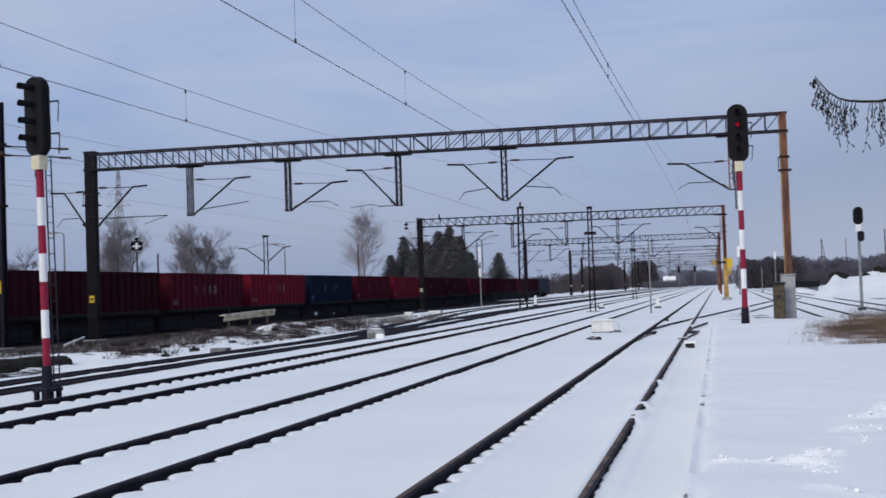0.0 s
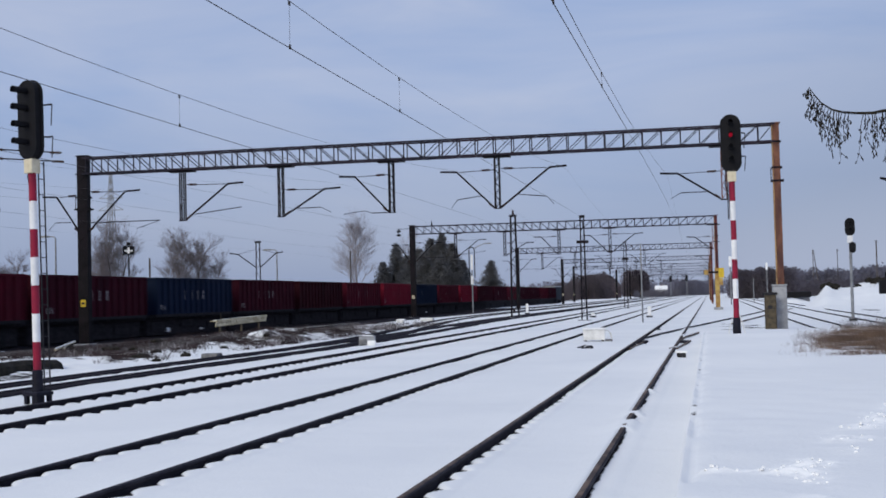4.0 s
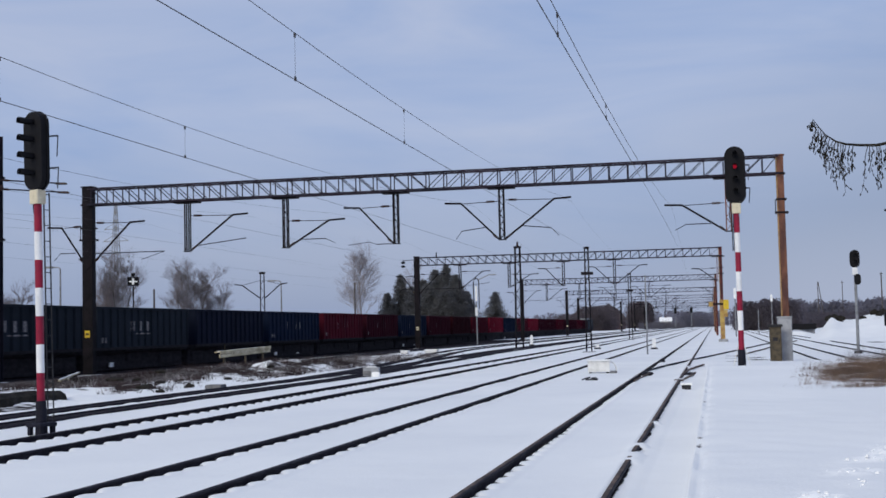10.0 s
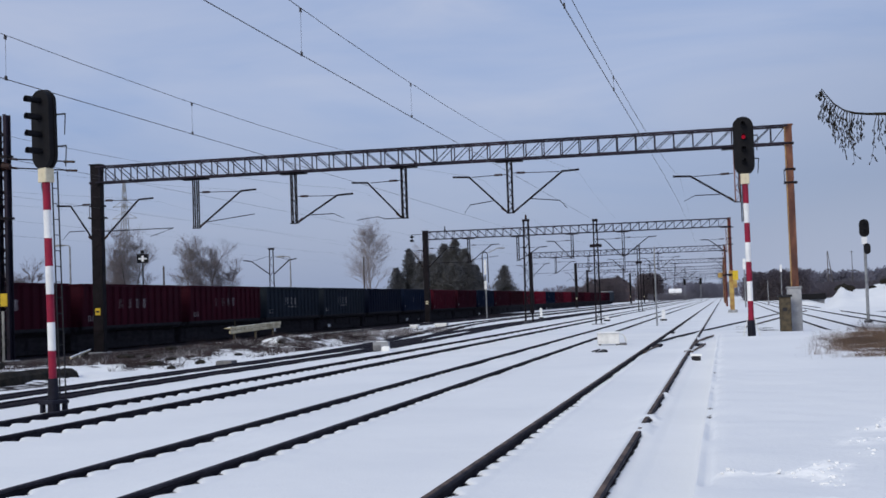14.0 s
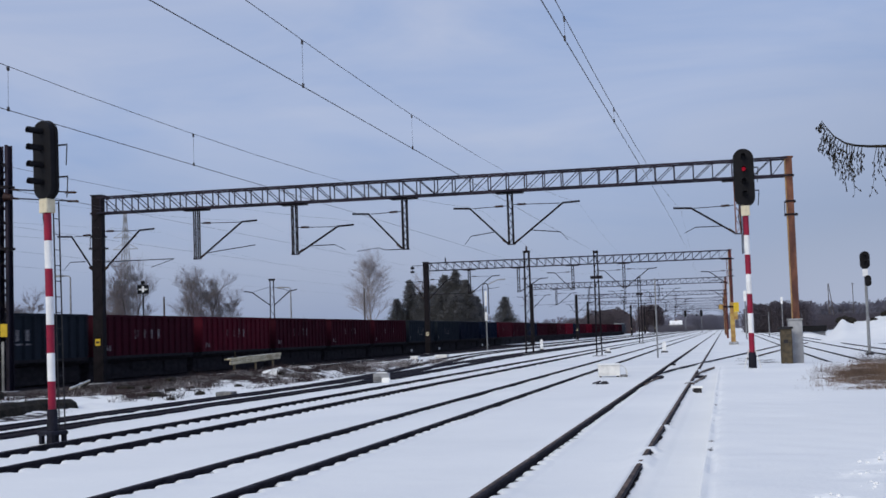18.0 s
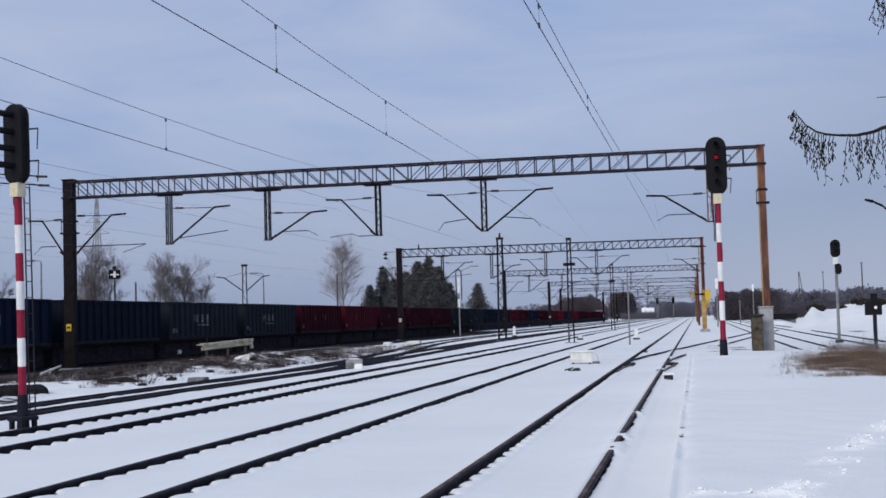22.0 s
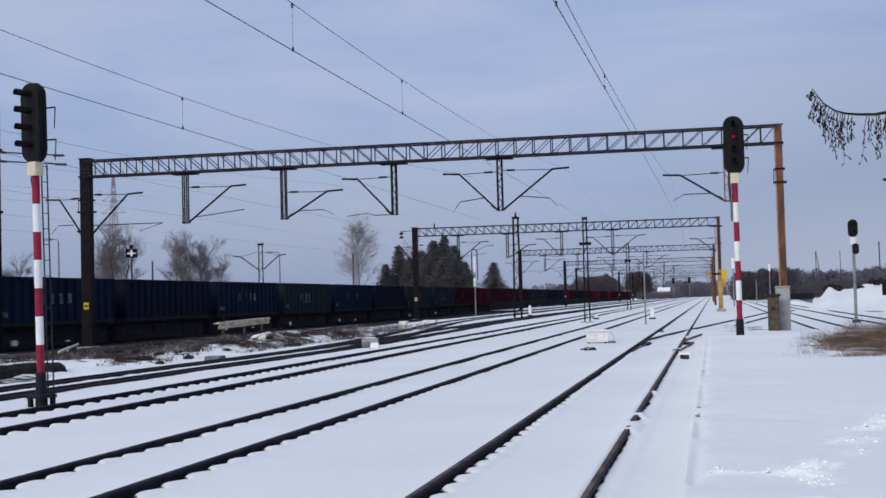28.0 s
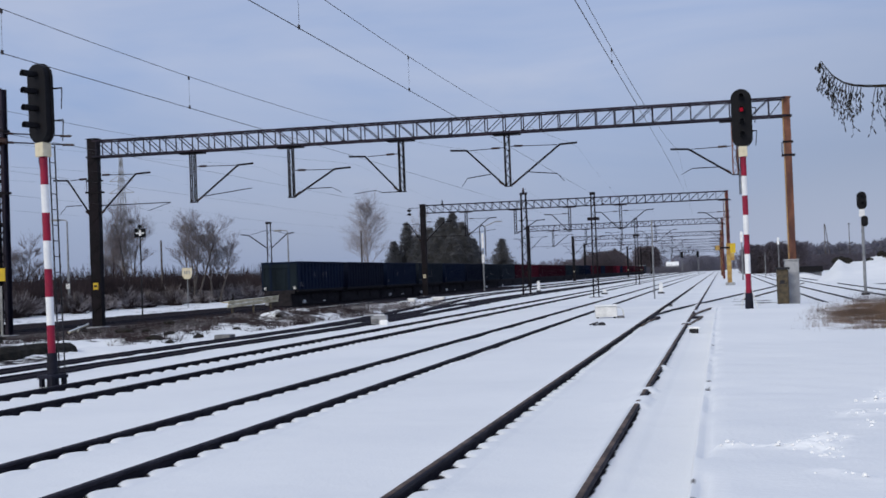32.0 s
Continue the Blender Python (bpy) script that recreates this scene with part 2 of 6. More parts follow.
M_OCHREBOX = material("ochre_cabinet_paint", (0.100, 0.079, 0.051), (0.048, 0.040, 0.031), 0.7, 0, 5, 30)
M_YELLOW = material("yellow_plate", (0.62, 0.44, 0.03), (0.50, 0.34, 0.035), 0.5, 0, 4, 30, 0.05)
M_PLANK = material("weathered_cream_board", (0.66, 0.59, 0.42), (0.36, 0.30, 0.19), 0.85, 0, 5, 30, 0.3, stretch=(1, 0.2, 1))
M_WOOD = material("dark_wet_wood", (0.03, 0.026, 0.02), (0.012, 0.011, 0.01), 0.9, 0, 6, 40, 0.5, spec=0.12)
M_BARK = material("grey_brown_bark", (0.115, 0.102, 0.100), (0.064, 0.056, 0.056), 0.95, 0, 6, 40, 0.4)
M_TWIG = material("brown_twigs", (0.215, 0.190, 0.202), (0.14, 0.124, 0.134), 0.95, 0, 1, 8, 0)
M_BIRCHTWIG = material("pale_grey_birch_twigs", (0.315, 0.290, 0.305), (0.225, 0.205, 0.220), 0.95, 0, 1, 8, 0)
M_BIRCH = material("pale_birch_bark", (0.26, 0.235, 0.22), (0.13, 0.115, 0.11), 0.9, 0, 3, 20, 0.2)
M_NEEDLE = material("dark_conifer_needles", (0.185, 0.184, 0.188), (0.158, 0.160, 0.166), 0.95, 0, 0.4, 3, 0, through=0.6, spec=0.0)
M_SCRUB = material("dark_scrub_twigs", (0.058, 0.040, 0.042), (0.028, 0.021, 0.023), 0.95, 0, 0.4, 5, 0)
M_FROST = material("frosted_grey_twigs", (0.46, 0.44, 0.46), (0.07, 0.058, 0.060), 0.95, 0, 1.6, 7, 0, lo=0.46, hi=0.66)
# leafless woods far off, with distance haze mixed into the pale blue-grey colour
M_HAZEWOOD = material("haze_tinted_woodland", (0.215, 0.208, 0.252), (0.170, 0.166, 0.204), 1.0, 0, 0.05, 0.6, 0, through=0.5)
M_HOAR = material("grey_hoar_on_twigs", (0.34, 0.32, 0.345), (0.075, 0.062, 0.066), 0.95, 0, 0.7, 5, 0, lo=0.44, hi=0.68)
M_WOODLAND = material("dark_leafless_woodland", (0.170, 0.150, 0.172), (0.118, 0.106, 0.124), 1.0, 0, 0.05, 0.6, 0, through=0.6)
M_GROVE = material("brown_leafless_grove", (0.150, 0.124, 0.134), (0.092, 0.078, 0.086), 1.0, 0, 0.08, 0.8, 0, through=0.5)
M_DRYGRASS = material("dry_yellow_brown_grass", (0.19, 0.13, 0.095), (0.085, 0.06, 0.05), 0.95, 0, 1.5, 12, 0)
M_UNDER = material("dark_running_gear", (0.036, 0.033, 0.039), (0.020, 0.019, 0.023), 0.9, 0.0, 4, 30, spec=0.05)
M_MARK = material("faded_white_lettering", (0.36, 0.34, 0.35), (0.16, 0.145, 0.15), 0.7, 0, 6, 30, 0)
M_BRICK = material("red_brick_wall", (0.125, 0.080, 0.078), (0.08, 0.054, 0.053), 0.9, 0, 0.5, 6, 0)
M_ROOF = material("grey_brown_roof", (0.12, 0.09, 0.085), (0.07, 0.055, 0.055), 0.9, 0, 0.5, 6, 0)
M_ENDWALL = material("grey_green_end_wall_paint", (0.015, 0.023, 0.032), (0.009, 0.014, 0.020), 0.8, 0, 0.9, 14, spec=0.06, stretch=(1, 1, 0.4))
M_GLASS = material("dark_window_glass", (0.02, 0.024, 0.03), (0.015, 0.018, 0.02), 0.1, 0, 1, 6, 0)
PAINT = {
    "brightred": material("bright_red_wagon_paint", (0.225, 0.010, 0.030), (0.125, 0.008, 0.020), 0.65, 0, 0.7, 14, spec=0.06, stretch=(1, 1, 0.4)),
    "red": material("red_wagon_paint", (0.105, 0.008, 0.020), (0.055, 0.006, 0.014), 0.7, 0, 0.7, 14, spec=0.06, stretch=(1, 1, 0.4)),
    "darkred": material("dark_red_wagon_paint", (0.056, 0.006, 0.015), (0.028, 0.005, 0.011), 0.75, 0, 0.7, 14, spec=0.06, stretch=(1, 1, 0.4)),
    "brown": material("brown_red_wagon_paint", (0.042, 0.005, 0.01), (0.021, 0.004, 0.007), 0.75, 0, 0.7, 14, spec=0.06, stretch=(1, 1, 0.4)),
    "blue": material("blue_wagon_paint", (0.008, 0.017, 0.044), (0.006, 0.011, 0.028), 0.7, 0, 0.7, 14, spec=0.06, stretch=(1, 1, 0.4)),
    "navy": material("navy_wagon_paint", (0.0085, 0.0125, 0.030), (0.006, 0.009, 0.020), 0.7, 0, 0.7, 14, spec=0.06, stretch=(1, 1, 0.4)),
    "slate": material("slate_grey_wagon_paint", (0.023, 0.030, 0.042), (0.015, 0.020, 0.028), 0.75, 0, 0.7, 14, spec=0.06, stretch=(1, 1, 0.4)),
}


# ---- mesh helpers ----
class Geo:
    """Gathers vertices and faces of one mesh."""

    def __init__(self):
        self.v, self.f = [], []

    def box(self, x0, x1, y0, y1, z0, z1, cut=0.0):
        n = len(self.v)
        if cut <= 0:
            self.v += [(x, y, z) for z in (z0, z1) for y in (y0, y1) for x in (x0, x1)]
            self.f += [tuple(n + i for i in q) for q in ((0, 2, 3, 1), (4, 5, 7, 6), (0, 1, 5, 4), (2, 6, 7, 3), (0, 4, 6, 2), (1, 3, 7, 5))]
            return self
        ring = [(x0 + cut, y0), (x1 - cut, y0), (x1, y0 + cut), (x1, y1 - cut), (x1 - cut, y1), (x0 + cut, y1), (x0, y1 - cut), (x0, y0 + cut)]
        mx, my = (x0 + x1) / 2, (y0 + y1) / 2
        ins = [(mx + (x - mx) * (1 - 2 * cut / max(x1 - x0, 1e-4)), my + (y - my) * (1 - 2 * cut / max(y1 - y0, 1e-4))) for x, y in ring]
        for pts, z in ((ring, z0), (ring, z1 - cut), (ins, z1)):
            self.v += [(x, y, z) for x, y in pts]
        for lv in (0, 8):
            self.f += [(n + lv + i, n + lv + (i + 1) % 8, n + lv + 8 + (i + 1) % 8, n + lv + 8 + i) for i in range(8)]
        self.f += [tuple(n + 16 + i for i in range(8)), tuple(n + 7 - i for i in range(8))]
        return self

    def tube(self, a, b, r0, r1=None, n=6, caps=True):
        r1 = r0 if r1 is None else r1
        a, b = Vector(a), Vector(b)
        d = b - a
        if d.length < 1e-6:
            return self
        d.normalize()
        u = d.orthogonal().normalized()
        w = d.cross(u)
        s = len(self.v)
        for p, r in ((a, r0), (b, r1)):
            for i in range(n):
                t = 2 * math.pi * i / n
                self.v.append(tuple(p + (u * math.cos(t) + w * math.sin(t)) * r))
        self.f += [(s + i, s + (i + 1) % n, s + n + (i + 1) % n, s + n + i) for i in range(n)]
        if caps:
            self.f += [tuple(s + n - 1 - i for i in range(n)), tuple(s + n + i for i in range(n))]
        return self

    def chain(self, pts, r, n=5):
        """One tube along a line of points."""
        pts = [Vector(p) for p in pts]
        s = len(self.v)
        for j, p in enumerate(pts):
            d = (pts[min(j + 1, len(pts) - 1)] - pts[max(j - 1, 0)]).normalized()
            up = Vector((0, 0, 1)) if abs(d.z) < 0.9 else Vector((1, 0, 0))
            u = d.cross(up).normalized()
            w = u.cross(d)
            for i in range(n):
                t = 2 * math.pi * i / n
                self.v.append(tuple(p + (u * math.cos(t) + w * math.sin(t)) * r))
        for j in range(len(pts) - 1):
            o = s + j * n
            self.f += [(o + i, o + (i + 1) % n, o + n + (i + 1) % n, o + n + i) for i in range(n)]
        return self

    def prism(self, outline, path):
        """An outline (x, z) swept along points (x, y, z) that run mostly along y."""
        s, n = len(self.v), len(outline)
        for j, p in enumerate(path):
            q, o = path[min(j + 1, len(path) - 1)], path[max(j - 1, 0)]
            dx, dy = q[0] - o[0], q[1] - o[1]
            L = math.hypot(dx, dy)
            nx, ny = dy / L, -dx / L
            self.v += [(p[0] + x * nx, p[1] + x * ny, p[2] + z) for x, z in outline]
        for j in range(len(path) - 1):
            o = s + j * n
            self.f += [(o + i, o + (i + 1) % n, o + n + (i + 1) % n, o + n + i) for i in range(n)]
        self.f += [tuple(s + i for i in reversed(range(n))), tuple(s + (len(path) - 1) * n + i for i in range(n))]
        return self

    def plate(self, pts, y0, y1):
        """A flat outline of (x, z) with a thickness along y."""
        s, n = len(self.v), len(pts)
        for y in (y0, y1):
            self.v += [(x, y, z) for x, z in pts]
        self.f += [(s + i, s + (i + 1) % n, s + n + (i + 1) % n, s + n + i) for i in range(n)]
        self.f += [tuple(s + n - 1 - i for i in range(n)), tuple(s + n + i for i in range(n))]
        return self

    def mesh(self, name, mat, smooth=False):
        me = bpy.data.meshes.new(name)
        me.from_pydata(self.v, [], self.f)
        me.materials.append(mat)
        if smooth:
            me.polygons.foreach_set("use_smooth", [True] * len(me.polygons))
        me.update()
        return me


def part(name, geo, mat, parent, label="", at=None, smooth=False, kind=""):
    """One mesh object under a thing or part; geo may be a Geo or a shared mesh."""
    me = geo.mesh(name, mat, smooth) if isinstance(geo, Geo) else geo
    ob = new(name, me)
    ob.parent = parent
    if at is not None:
        ob.matrix_basis = at
    return tagged(ob, label, kind=kind)


def thing(name, label, category, group="", kind="", at=None):
    ob = new(name)
    if at is not None:
        ob.matrix_basis = at
    return tagged(ob, label, category, group, kind)


def single(name, geo, mat, label, category, group="", kind="", at=None, smooth=False):
    ob = new(name, geo.mesh(name, mat, smooth))
    if at is not None:
        ob.matrix_basis = at
    return tagged(ob, label, category, group, kind)


def smooth(a, b, x):
    t = min(max((x - a) / (b - a), 0.0), 1.0)
    return t * t * (3 - 2 * t)


# ---- ground ----
TRACK_A, TRACK_B, TRACK_C = -1.87, -6.26, -10.95
TRAIN_X, RAIL_Z = -34.75, -0.21
HALF = 0.75          # half the distance between rail centres


def nz3(x, y, s, seed=0.0):
    return noise.noise(Vector((x * s, y * s, seed)))


def trodden(x, y):
    """A trail of footprints over the platform."""
    if not (-0.3 < x < 2.4 and 7 < y < 16):
        return 0.0
    a = math.exp(-((y - 8.78 - 0.12 * nz3(x, 0, 2.5, 4)) / (0.10 + 0.12 * smooth(0.2, 0.55, x))) ** 2) * (1 - smooth(0.6, 0.72, x)) * smooth(-0.14, -0.02, x)
    b = math.exp(-((y - 9.0 - 3.75 * (x - 0.6) - 0.5 * nz3(x, y, 2.0, 6)) / 0.62) ** 2) * smooth(0.45, 0.6, x) * smooth(-0.3, 0.1, nz3(x, y, 1.6, 16))
    c = math.exp(-((x - 0.66) / 0.2) ** 2 - ((y - 7.7) / 0.55) ** 2) * smooth(0.0, 0.3, nz3(x, y, 3.0, 18))
    return min(1.0, a + 0.9 * b + 0.8 * c)


def snow_height(x, y):
    z = -0.075 + 0.018 * nz3(x, y, 0.5) + 0.008 * nz3(x, y, 2.1, 3)
    # platform with a drift over its edge
    end = 1 - smooth(35.0, 64.0, y)
    back = 1 - smooth(4.4, 7.5, x - 0.02 * y)
    plat = smooth(-0.29, -0.23, x) * end * back
    z += plat * (0.57 + 0.03 * nz3(x, y, 0.35, 7) + 0.012 * nz3(x, y, 1.7, 9))
    # furrow along the platform's edge, and trodden snow on it
    if -0.24 < x < 0.0 and y < 45:
        z -= 0.045 * math.exp(-((x + 0.17 + 0.03 * nz3(0, y, 0.5, 1)) / 0.045) ** 2) * smooth(-0.35, 0.25, nz3(0, y, 1.2, 12))
    z += trodden(x, y) * (0.015 + 0.045 * nz3(x, y, 6.0, 14) + 0.035 * nz3(x, y, 12.0, 15))
    # rough strip between the lines
    rough = smooth(-17.0, -18.6, x) * (1 - smooth(-28.0, -31.0, x)) * (1 - smooth(95, 120, y))
    z += 0.14 * clean_patch(x, y) * (nz3(x, y, 1.3, 27) + 0.6 * nz3(x, y, 2.8, 28))
    hump = smooth(49, 56, y - 0.6 * (x + 17)) * smooth(-25.5, -23.5, x) * (1 - smooth(66, 76, y))
    rough *= (1 - 0.85 * smooth(-22.0, -24.0, x)) * (1 - 0.8 * siding_side(x, y))
    rough *= 1 - 0.8 * snow_pocket(x, y)
    z += rough * (0.03 + 0.08 * nz3(x, y, 0.45, 4) + 0.08 * nz3(x, y, 1.4, 5) + hump * (0.22 + 0.42 * max(0.0, nz3(x, y, 0.8, 41)) + 0.14 * nz3(x, y, 2.3, 43)))
    # the train's track lies in a shallow cut
    z -= 0.20 * smooth(-28.3, -30.8, x) * (1 - smooth(-38.4, -40.6, x))
    # snow heap beyond the gantry
    if 8 < x < 60 and 100 < y < 175:
        u = x - 0.086 * (y - 140)
        top = 1.72 + 0.36 * math.exp(-((u - 12.1) / 0.7) ** 2) + 0.52 * smooth(13.9, 16.3, u)
        z += top * smooth(9.6, 12.2, u) * smooth(112, 138, y) * (1 - smooth(146, 172, y)) * (1.0 + 0.12 * nz3(x, y, 0.45, 2) + 0.14 * nz3(x, y, 1.1, 1))
    return z


def clean_patch(x, y):
    return math.exp(-((x + 20.2 + 0.38 * (y - 38)) / 2.6) ** 2 - ((y - 35.8) / 5.0) ** 2)


def snow_pocket(x, y):
    """Cleaner snow between the timbers and the weedy hummocks."""
    return math.exp(-((x + 17.8 + 0.16 * (y - 44)) / 1.25) ** 2 - ((y - 44.0) / 4.5) ** 2)


def brown_bed(x, y):
    """Bare soil with dead stalks at the end of the clean patch."""
    return math.exp(-((x + 18.5 + 0.29 * (y - 38)) / 0.75) ** 2 - ((y - 40) / 3.4) ** 2)


def weedy(x, y):
    """Hummocks thick with dead stalks beside the barrier."""
    return smooth(46, 53, y - 0.6 * (x + 17)) * smooth(-27.5, -25.5, x) * smooth(-16.8, -17.8, x) * (1 - siding_side(x, y))


def siding_side(x, y):
    """How far a place lies past the hummocks, towards the siding."""
    return smooth(58, 68, y - 0.5 * (x + 20))


def path_at(x, y):
    """Trodden gravel path between the snow and the train's cut."""
    edge = -23.2 + 3.2 * smooth(40, 44, y) - 0.8 * nz3(0, y, 0.15, 37) - 1.6 * smooth(54, 64, y)
    return smooth(edge, edge - 1.3, x) * (1 - smooth(-28.2, -28.8, x)) * smooth(41, 45, y) * (1 - smooth(64, 72, y))


def dirt_shade_at(x, y):
    d = 0.0
    rough = smooth(-16.7, -18.2, x) * (1 - smooth(-29.5, -31.5, x)) * (1 - smooth(72, 110, y))
    clean = clean_patch(x, y) + snow_pocket(x, y)
    d = max(d, rough * (0.34 + 0.30 * nz3(x, y, 0.30, 11) + 0.20 * nz3(x, y, 0.9, 17) - 0.30 * clean - 0.14 * siding_side(x, y)))
    d = max(d, rough * weedy(x, y) * (0.57 + 0.30 * nz3(x, y, 0.55, 51) + 0.26 * nz3(x, y, 1.5, 52)) * (1 - 0.5 * clean))
    d = max(d, 0.75 * brown_bed(x, y))
    d = max(d, (0.60 + 0.2 * nz3(x, y, 1.2, 53)) * math.exp(-((x + 17.7) / 0.9) ** 2 - ((y - 29.5) / 3.6) ** 2))
    d = max(d, path_at(x, y) * (0.80 + 0.22 * nz3(x, y, 0.6, 2)))
    # dark ballast of the train's track
    lip = -28.2 + 0.9 * smooth(62, 76, y) + 0.25 * nz3(0, y, 0.5, 39)
    bed = smooth(lip, lip - 0.5, x) * (1 - smooth(-39.3, -40.2, x)) * (1 - smooth(220, 260, y))
    d = max(d, bed * (0.95 + 0.12 * nz3(x, y, 0.4, 2)))
    # ballast of the siding
    side = smooth(66, 72, y) * (1 - smooth(0.95, 1.25, abs(x + 25.9 - 1.2 * smooth(110, 62, y))))
    d = max(d, 0.9 * side * (1 - smooth(170, 210, y)))
    if -47 < x < -39.5:
        d = max(d, 0.24 + 0.34 * nz3(x, y, 0.45, 54))
    d = max(d, 0.34 * smooth(-43.5, -47, x) * (0.7 + 0.7 * nz3(x, y, 0.15, 3)))
    if 0.0 < x < 3.0 and 40 < y < 80:
        d = max(d, (0.26 + 0.5 * nz3(x, y, 0.7, 23)) * smooth(0.0, 0.6, x) * (1 - smooth(2.2, 3.0, x)) * smooth(44, 50, y) * (1 - smooth(70, 80, y)))
    # smudges and the shadow of the platform's edge step, both put into the mask
    if -0.24 < x < -0.08 and 6 < y < 45:
        d = max(d, 0.52 * smooth(-0.10, 0.2, nz3(0, y, 0.5, 33)) * smooth(-0.2, 0.2, nz3(x * 9, y * 4, 0.9, 35)) * math.exp(-((x + 0.19) / 0.05) ** 2))
    g = math.exp(-((x - 3.50 - 0.10 * (y - 31)) / 0.95) ** 2 - ((y - 30.5) / 6.0) ** 2)
    d = max(d, 0.50 * g ** 0.7 * (1 + 0.8 * nz3(x, y, 1.1, 9)))
    d = max(d, 0.50 * math.exp(-((x - 8.6) / 1.0) ** 2 - ((y - 66.0) / 4.0) ** 2))
    if 8 < x < 60 and 100 < y < 175 and snow_height(x, y) > 1.6:
        d = max(d, 0.10 + 0.45 * nz3(x, y, 0.8, 8))
    d = max(d, 0.62 * math.exp(-((x - 12.4) / 0.9) ** 2 - ((y - 106.4) / 4.0) ** 2))
    return d


BURIED = ((16.9, 0.62), (18.5, 0.24), (22.8, 0.22), (40.6, 0.4), (52.0, 0.8))


def build_ground():
    xs = set()
    for c in (TRACK_A, TRACK_B, TRACK_C):
        for s in (-HALF, HALF):
            for o in (-0.30, -0.12, -0.05, 0.0, 0.06, 0.10, 0.135, 0.17, 0.205, 0.25, 0.29, 0.34):
                xs.add(round(c + s + o, 3))
    xs |= {-0.40, -0.30, -0.285, -0.26, -0.235, -0.22, -0.19, -0.16, -0.13, -0.09}
    x = 0.0
    while x < 2.2:
        xs.add(round(x, 3))
        x += 0.07
    x = -12.8
    while x < 19.0:
        if all(abs(x - q) > 0.14 for q in xs):
            xs.add(round(x, 3))
        x += 0.25
    x = -13.0
    while x > -48:
        xs.add(round(x, 3))
        x -= 0.35
    xs |= {-50, -55, -62, -75, -95, -130, -180, -260, -400, -700, -1300, -2600, -4200}
    x = 19.4
    while x < 32:
        xs.add(round(x, 3))
        x += 0.8
    xs |= {35, 40, 48, 60, 80, 120, 200, 350, 700, 1400, 2600, 4200}
    xs = sorted(xs)
    ys = [-4200, -1500, -500, -150, -50, -20, -8, -2, 2]
    y = 4.0
    while y < 62:
        ys.append(round(y, 3))
        y += 0.055 if y < 19 else 0.1 if y < 36 else 0.2
    while y < 175:
        ys.append(round(y, 3))
        y += 0.8
    ys += [180, 190, 200, 220, 240, 270, 300, 350, 420, 500, 600, 750, 1000, 1500, 2500, 4200]
    rails = [c + s for c in (TRACK_A, TRACK_B, TRACK_C) for s in (-HALF, HALF)]
    verts, dirt_and_shade, sunlit_crumbs, gravel = [], [], [], []
    for y in ys:
        near = -100 < y < 170
        for x in xs:
            z = snow_height(x, y) if (near and -50 < x < 60) else -0.075
            d = dirt_shade_at(x, y) if (0 <= y < 200 and -75 < x < 60) else 0.0
            for r in rails:
                o = x - r
                if abs(o) < 0.34 and y < 130:
                    # melted trough beside the rail, scalloped where the sleepers lie; wider on the open side
                    ph = 0.5 + 0.5 * math.cos(2 * math.pi * (y / 0.6) + r * 3)
                    wob = 0.03 * nz3(r, y, 0.9, 6)
                    if o > 0:
                        reach = 0.065 + 0.13 * ph ** 1.5 + wob + (0.10 if r < -9 else 0) if r != rails[1] else 0.05 + 0.6 * wob
                        t = 1 - smooth(reach - 0.02, reach + 0.035, o)
                        z = z * (1 - t) - (0.14 if r < -9 else 0.105 if r != rails[1] else 0.038) * t + 0.022 * (1 - t) * (1 - smooth(0.2, 0.33, o))
                        # bare ballast and the trough's shadow, both darkened through the mask
                        d = max(d, 0.9 * t)
                    else:
                        t = 1 - smooth(0.05, 0.28, -o)
                        z = z * (1 - t) - (0.012 if r == rails[1] else 0.035) * t
                        if o > -0.03:
                            z, d = (-0.06 if r == rails[1] else -0.14), 0.9
                    if r == rails[1]:
                        # places where the snow lies over the rail
                        for yc, ln in BURIED:
                            u = abs(y - yc) / ln
                            if u < 1.25 and o < 0.3:
                                c = (1 - smooth(0.7, 1.2, u + 0.25 * nz3(o * 3, y, 2.5, 8))) * (1 - smooth(0.06, 0.20, abs(o)))
                                z = z * (1 - c) + (0.008 + 0.012 * nz3(x, y, 3.0, 3)) * c
                                d *= 1 - c
            verts.append((x, y, z))
            dirt_and_shade.append(d)
            sunlit_crumbs.append(trodden(x, y))
            # along the platform edge the gravel tone only greys the painted shade
            gravel.append(1.0 if -0.3 < x < -0.05 and 6 < y < 45 else max(path_at(x, y), 0.7 * brown_bed(x, y), 0.55 * weedy(x, y)) if (30 < y < 90 and -31 < x < -16) else 0.0)
    nx = len(xs)
    faces = [(j * nx + i, j * nx + i + 1, (j + 1) * nx + i + 1, (j + 1) * nx + i) for j in range(len(ys) - 1) for i in range(nx - 1)]
    me = bpy.data.meshes.new("ground")
    me.from_pydata(verts, [], faces)
    me.materials.append(M_GROUND)
    me.polygons.foreach_set("use_smooth", [True] * len(me.polygons))
    me.attributes.new("dirt_and_shade", "FLOAT", "POINT").data.foreach_set("value", dirt_and_shade)
    me.attributes.new("sunlit_crumbs", "FLOAT", "POINT").data.foreach_set("value", sunlit_crumbs)
    me.attributes.new("gravel", "FLOAT", "POINT").data.foreach_set("value", gravel)
    me.update()
    tagged(new("ground", me), "snow-covered railway yard ground with dirty patches", "ground", kind="structure")


build_ground()

